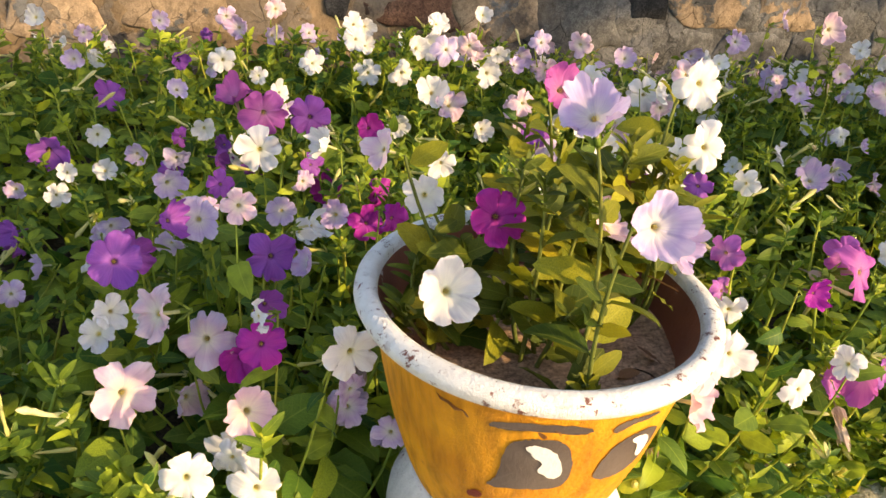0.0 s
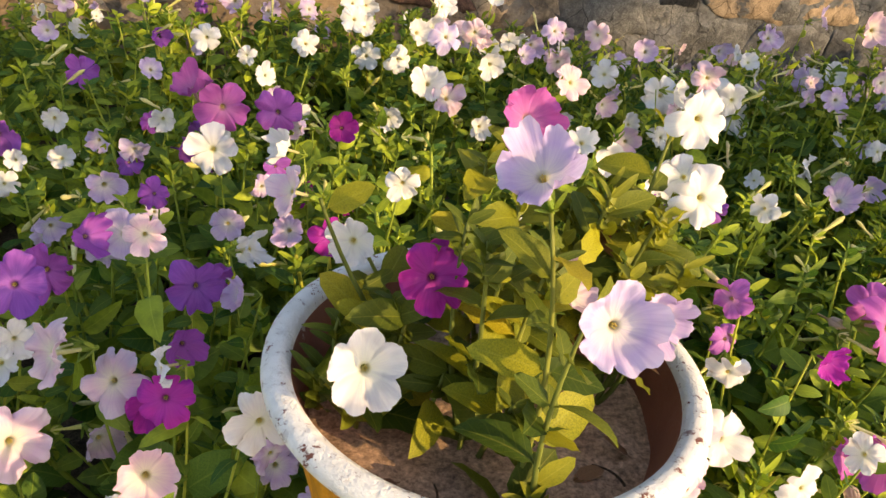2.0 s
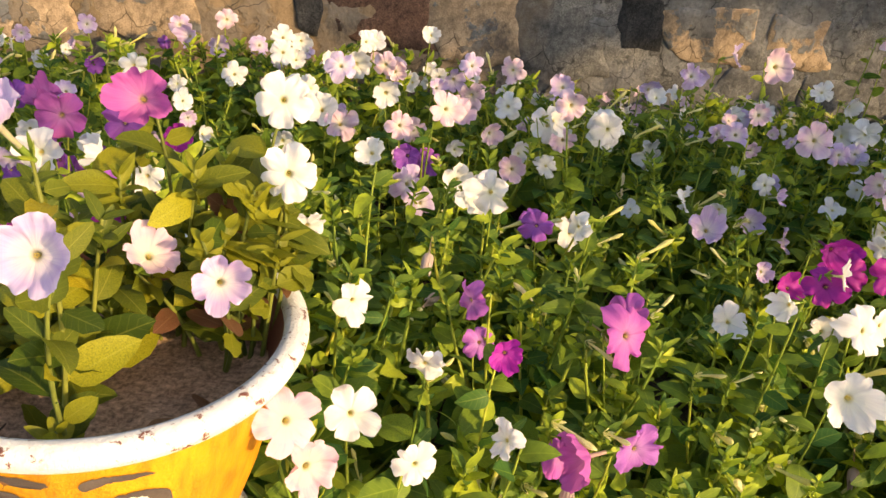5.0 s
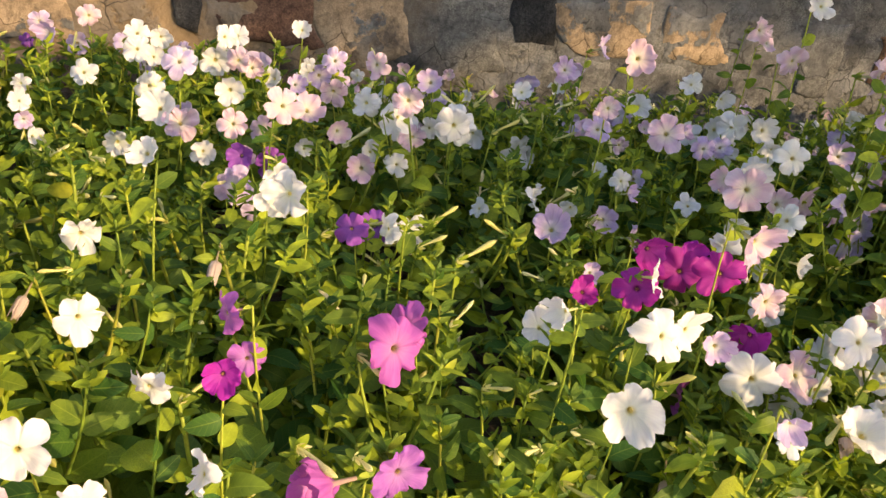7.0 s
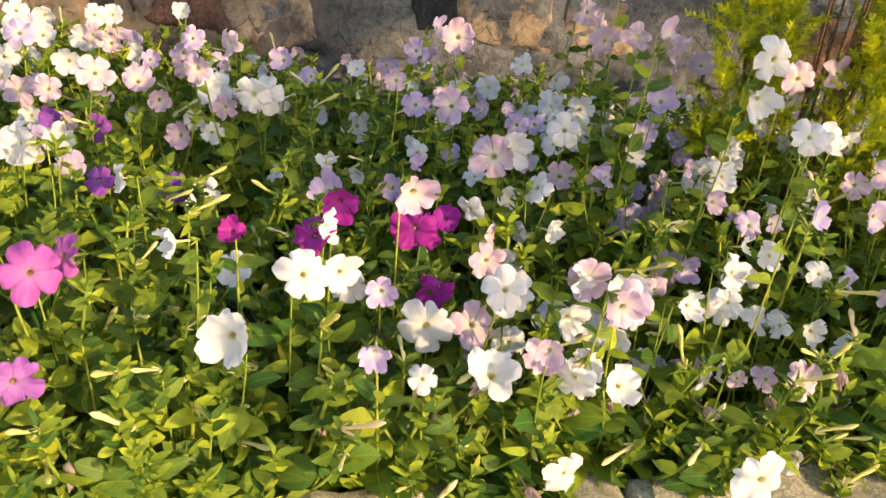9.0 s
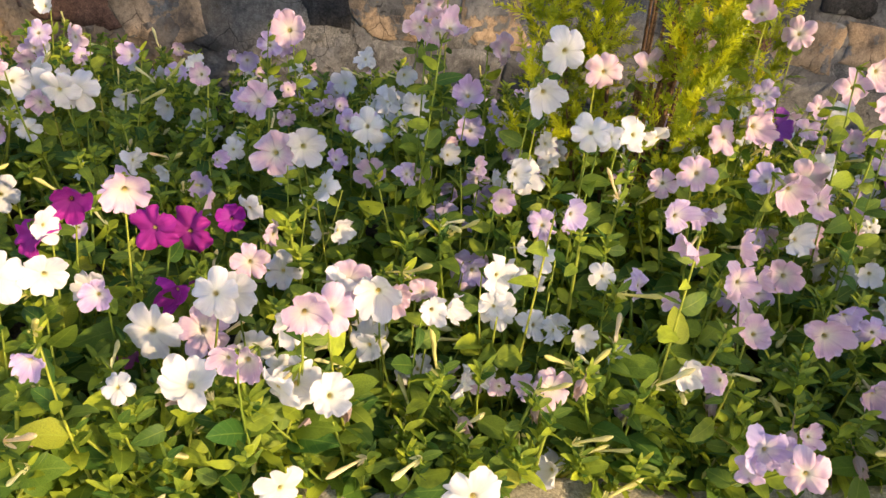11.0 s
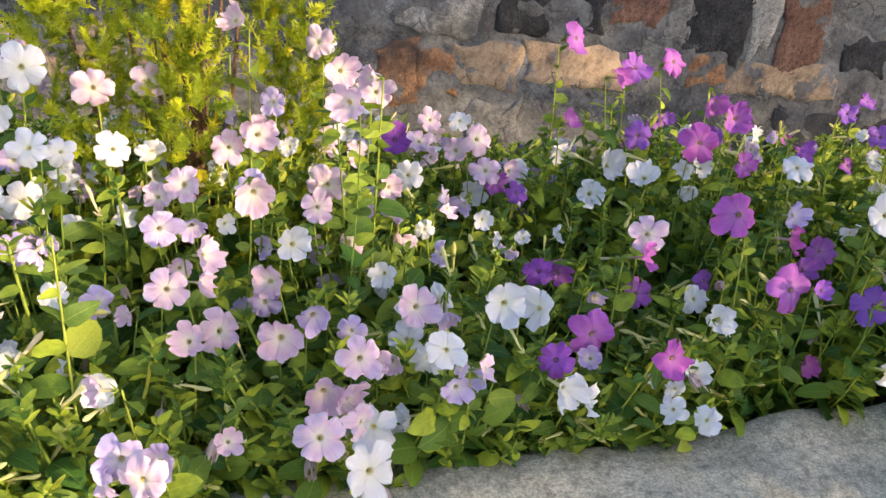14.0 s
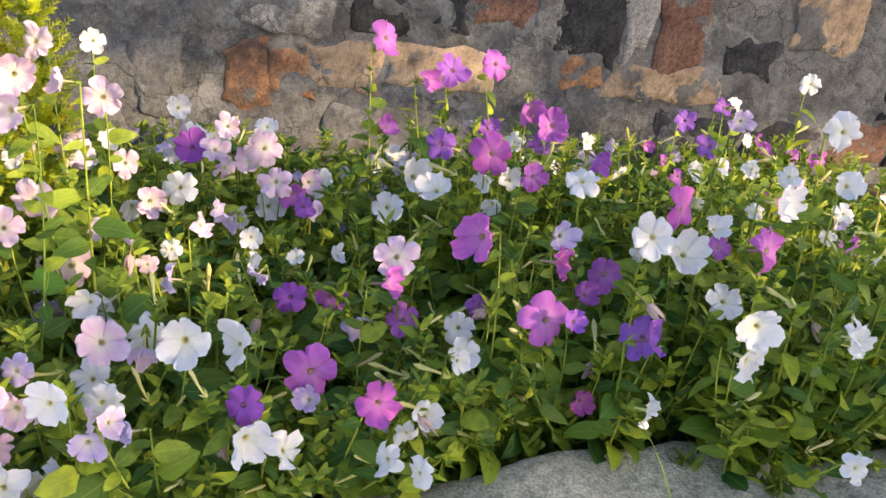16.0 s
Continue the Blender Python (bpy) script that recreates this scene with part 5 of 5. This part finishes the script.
def potted():
    base = RIM_Z + SOIL_Z
    out = Vector((-0.25, -1.0, 0.35))
    groups = (
        (0.300, 0.600, -0.40, 0.03, [(0.318, 0.562, -0.292, 0.068, "lilac", (0.05, -1, 0.45)), (0.273, 0.626, -0.219, 0.070, "lilac", (-0.42, -0.42, 0.85))], 1, 0.044, 1),
        (0.285, 0.690, -0.31, 0.05, [], 5, 0.046, 6),
        (0.205, 0.720, -0.42, 0.07, [(0.176, 0.680, -0.422, 0.078, "white", (0.0, -1, 0.55)), (0.230, 0.722, -0.361, 0.070, "magenta", (-0.05, -1, 0.45))], 2, 0.046, 9),
        (0.330, 0.800, -0.33, 0.08, [(0.320, 0.832, -0.262, 0.072, "rose", (0.0, -1, 0.5)), (0.271, 0.880, -0.428, 0.046, "magenta", (-0.2, -1, 0.2)), (0.114, 0.746, -0.299, 0.046, "pink", (-1, -0.3, 0.4)), (0.169, 0.793, -0.370, 0.054, "white", out)], 3, 0.047, 15),
        (0.420, 0.780, -0.34, 0.07, [(0.461, 0.794, -0.239, 0.058, "white", (0.1, -1, 0.35)), (0.470, 0.767, -0.302, 0.060, "white", (0.1, -1, 0.35)), (0.420, 0.690, -0.380, 0.064, "lilac", (0.35, -1, 0.45)), (0.351, 0.717, -0.372, 0.066, "pink", (0.5, -0.45, 0.8))], 4, 0.045, 14),
    )
    for g in groups:
        for f in g[4]:
            keep_clear(f[:3], f[3])
    for x, y, top, spread, flowers, seed, leaf, stalks in groups:
        petunia(x, y, top, spread, flowers, seed, leaf, stalks, base, potted=True)
    rnd = random.Random(4)
    for x, y, size, turn in ((0.185, 0.600, 0.050, 0.6), (0.205, 0.640, 0.034, 2.0), (0.255, 0.585, 0.026, 3.9), (0.360, 0.640, 0.030, 5.1), (0.415, 0.665, 0.028, 1.2), (0.268, 0.560, 0.020, 0.2), (0.252, 0.562, 0.018, 2.6)):
        ob = tagged(new("dry_leaf", rnd.choice(LEAVES["dry"])), "withered brown petunia leaf lying on the pot soil", "fallen leaf", "fallen leaves in the pot")
        ob.matrix_world = Matrix.LocRotScale(Vector((x, y, base + 0.007)), Euler((rnd.uniform(0.1, 0.5), rnd.uniform(-0.4, 0.4), turn)).to_quaternion(), Vector((size, size, size)))
    for x, y, turn, size in ((0.36, 0.60, 0.3, 0.05), (0.23, 0.60, 1.4, 0.04), (0.40, 0.63, 2.2, 0.035)):
        s = Soup()
        way = Vector((math.cos(turn), math.sin(turn), 0.05))
        s.tube(curve_points((0, 0, 0.004), way * size * 0.5 + Vector((0.006, 0, 0.008)), way * size, 5), [0.0014, 0.0013, 0.0012, 0.0011, 0.0009, 0.0006], 5)
        tagged(place(s.build("twig", BARK), x, y, base + 0.002), "thin dry brown twig on the pot soil", "twig", "twigs in the pot")


potted()


# ---- feathery shrub by the wall ----
def feathery_shrub(x, y, top):
    rnd = random.Random(9)
    shrub = tagged(place(new("conifer_shrub"), x, y, GROUND_Z), "feathery yellow-green conifer shrub with brown inner stems", "shrub")
    h = top - GROUND_Z
    for k in range(16):
        a = rnd.uniform(0, 6.28)
        r = rnd.uniform(0.02, 0.15)
        s = Soup()
        tip = Vector((r * math.cos(a) * 1.9, r * math.sin(a) * 1.9, h * rnd.uniform(0.75, 0.92)))
        pts = curve_points((r * math.cos(a) * 0.4, r * math.sin(a) * 0.4, -0.01), (r * math.cos(a) * 1.4, r * math.sin(a) * 1.4, h * 0.5), tip, 8)
        s.tube(pts, [0.007 - 0.005 * i / 8 for i in range(9)], 6)
        s.build("trunk", SHRUB_BARK, shrub)
    columns = [(-0.25, -0.07, 0.84), (-0.21, 0.02, 0.90), (-0.10, 0.12, 0.78), (0.00, -0.16, 0.98), (0.03, -0.10, 1.0), (0.05, -0.17, 0.92), (0.16, 0.08, 0.90), (0.20, 0.12, 0.84), (0.25, 0.06, 0.76), (-0.14, -0.05, 0.70)]
    for k in range(700):
        s = Soup()
        cx, cy, tall = columns[k % 10]
        a = rnd.uniform(0, 6.28)
        z = h * tall * (0.30 + 0.70 * rnd.random() ** 0.8)
        r0 = rnd.uniform(0.0, 0.05) * (1.35 - z / (h * tall))
        base = Vector((cx + r0 * math.cos(a), cy + r0 * math.sin(a), z - 0.05))
        way = Vector((math.cos(a) * 0.8, math.sin(a) * 0.8, rnd.uniform(0.3, 1.6))).normalized()
        length = rnd.uniform(0.05, 0.095)
        pts = curve_points(base, base + way * length * 0.5, base + way * length + Vector((0, 0, rnd.uniform(-0.02, 0.015))), 9)
        s.tube(pts, [0.0016 - 0.001 * i / 9 for i in range(10)], 3)
        r, _, u = frame_of(way)
        for i in range(1, 10):
            for q in range(3):
                turn = 2.4 * (3 * i + q) + rnd.uniform(-0.4, 0.4)
                side = r * math.cos(turn) + u * math.sin(turn)
                twig = (way * 0.8 + side).normalized()
                tl = length * rnd.uniform(0.16, 0.30) * (1.15 - 0.075 * i)
                flat = twig.cross(way).normalized()
                for n in range(4):
                    p = pts[i] + twig * (tl * n / 4)
                    for sgn in (-1, 1):
                        tip = (twig + flat * 0.75 * sgn) * (tl * 0.34)
                        wide = twig * 0.0030
                        s.add([p, p + tip * 0.5 + wide, p + tip, p + tip * 0.5 - wide], [(0, 1, 2, 3)])
        s.build("frond", FROND, shrub)
    return shrub


feathery_shrub(2.31, 1.74, 0.15)


# ---- unseen trees and bushes, added to shade the wall and a part of the bed ----
def leafy_mass(thing, name, centre, size, count, leaf, seed):
    rnd = random.Random(seed)
    s = Soup()
    n = 0
    while n < count:
        p = Vector((rnd.uniform(-1, 1), rnd.uniform(-1, 1), rnd.uniform(-1, 1)))
        if p.length > 1.0 + 0.25 * noise.noise(p * 2.5 + Vector((seed, 0, 0))):
            continue
        at = Vector((p.x * size[0], p.y * size[1], p.z * size[2])) + Vector(centre)
        a = rnd.uniform(0, 6.28)
        L = leaf * rnd.uniform(0.7, 1.3)
        s.leaf(at, (math.cos(a), math.sin(a), rnd.uniform(-0.8, 0.6)), L, L * 0.62, 0.2, 0.2)
        n += 1
    return tagged(s.build(name, SHADE_LEAF, thing), kind="stuff")


def unseen_shade_tree():
    """Unseen, added to shade the wall. Its lower branches spread out; gaps between their clumps let patches of sun
    through.
    """
    rnd = random.Random(31)
    tree = tagged(place(new("unseen_shade_tree"), 12.6, -2.2, GROUND_Z), "unseen leafy tree with low spreading branches, added to shade the wall", "tree")
    s = Soup()
    s.tube(curve_points((0, 0, -0.05), (0.1, 0, 1.6), (-0.2, 0.1, 3.8), 8), [0.16 - 0.009 * i for i in range(9)], 10)
    s.build("trunk", BARK, tree)
    for z in (3.45, 3.95, 4.45):
        s = Soup()
        s.tube(curve_points((-0.1, 0, z - 1.0), (-3.5, 0.3, z + 0.1), (-8.6, 0.5, z), 12), [0.07 - 0.0045 * i for i in range(13)], 7)
        s.build("limb", BARK, tree)
        x = -8.6
        while x < 0.6:
            spot = 12.6 + x
            gap = z < 3.5 and (5.0 < spot < 5.75 or 7.15 < spot < 8.05 or 8.15 < spot < 9.70)
            low = z < 3.5 and not gap
            if z < 3.5 and (4.7 < spot < 6.35 and rnd.random() < 0.7):
                x += 0.36
                continue
            drop, deep = (-0.05, 0.43) if low else (0.17, 0.27) if gap else (0.0, 0.32)
            leafy_mass(tree, "crown", (x, 0.5 + rnd.uniform(-0.1, 0.1), z + drop + rnd.uniform(-0.03, 0.04)), (0.36, 0.32, deep), 300, 0.12, rnd.randint(0, 999))
            if gap:
                leafy_mass(tree, "crown", (x, 0.5, z - 0.06), (0.36, 0.32, 0.34), 46, 0.10, rnd.randint(0, 999))
            x += 0.36
    leafy_mass(tree, "crown", (0.0, 0.3, 4.3), (1.7, 1.2, 1.0), 1200, 0.13, 47)
    return tree


# an out-of-view bush, added to block sun; fewer leaves give dapples
def shade_bush(x, y, size, seed, count):
    bush = tagged(place(new("unseen_bush"), x, y, GROUND_Z), "unseen green bush added to shade the flower bed", "bush")
    s = Soup()
    for k in range(5):
        a = 1.26 * k
        s.tube(curve_points((0.03 * math.cos(a), 0.03 * math.sin(a), -0.02), (0.1 * math.cos(a), 0.1 * math.sin(a), size[2]), (0.4 * size[0] * math.cos(a), 0.4 * size[1] * math.sin(a), size[2] * 1.5), 6), [0.02 - 0.002 * i for i in range(7)], 6)
    s.build("stem", BARK, bush)
    leafy_mass(bush, "crown", (0, 0, size[2]), size, count, 0.10, seed)
    return bush


def bed_shade_tree(x, y):
    """Two small crowns on a forked stem, out of view; they are added to shade two patches of the bed."""
    tree = tagged(place(new("bed_shade_tree"), x, y, GROUND_Z), "unseen young tree with two leafy crowns, added to shade the bed", "tree")
    s = Soup()
    s.tube(curve_points((0, 0, -0.05), (0.02, 0, 0.8), (0.0, 0.02, 1.6), 8), [0.022 - 0.001 * i for i in range(9)], 8)
    s.build("trunk", BARK, tree)
    for cx, cz, wide, tall, count, seed in ((-0.32, 2.40, 0.50, 0.22, 620, 71), (1.22, 2.25, 0.32, 0.20, 260, 72)):
        s = Soup()
        s.tube(curve_points((0, 0.02, 1.55), (cx * 0.5, 0, 1.85), (cx, 0, cz), 6), [0.013 - 0.0013 * i for i in range(7)], 6)
        s.build("limb", BARK, tree)
        leafy_mass(tree, "crown", (cx, 0, cz), (wide, 0.28, tall), count, 0.09, seed)
    return tree


unseen_shade_tree()
bed_shade_tree(4.07, -1.5)
shade_bush(6.05, -1.5, (0.85, 0.5, 1.04), 61, 1500)
shade_bush(7.30, -1.6, (0.37, 0.42, 1.40), 62, 950)
shade_bush(8.06, -1.6, (0.44, 0.42, 1.36), 63, 150)


# ---- a grass stalk in the kerb's front joint ----
def grass_stalk(x, y, z, ends):
    s = Soup()
    for ex, ey, ez, w in ends:
        e = Vector((ex - x, ey - y, ez - z))
        s.tube(curve_points((0, 0, -0.01), (e.x * 0.2, e.y * 0.3, e.z * 0.7), e, 8), [w * (1 - 0.09 * i) for i in range(9)], 4)
    return tagged(place(s.build("grass_stalk", STEM), x, y, z), "thin green grass stalk growing beside the edging stones", "grass")


grass_stalk(3.64, 0.962, GROUND_Z + 0.035, ((3.55, 1.05, -0.66, 0.0016), (3.68, 0.99, -0.80, 0.0014), (3.60, 0.93, -0.84, 0.0013)))
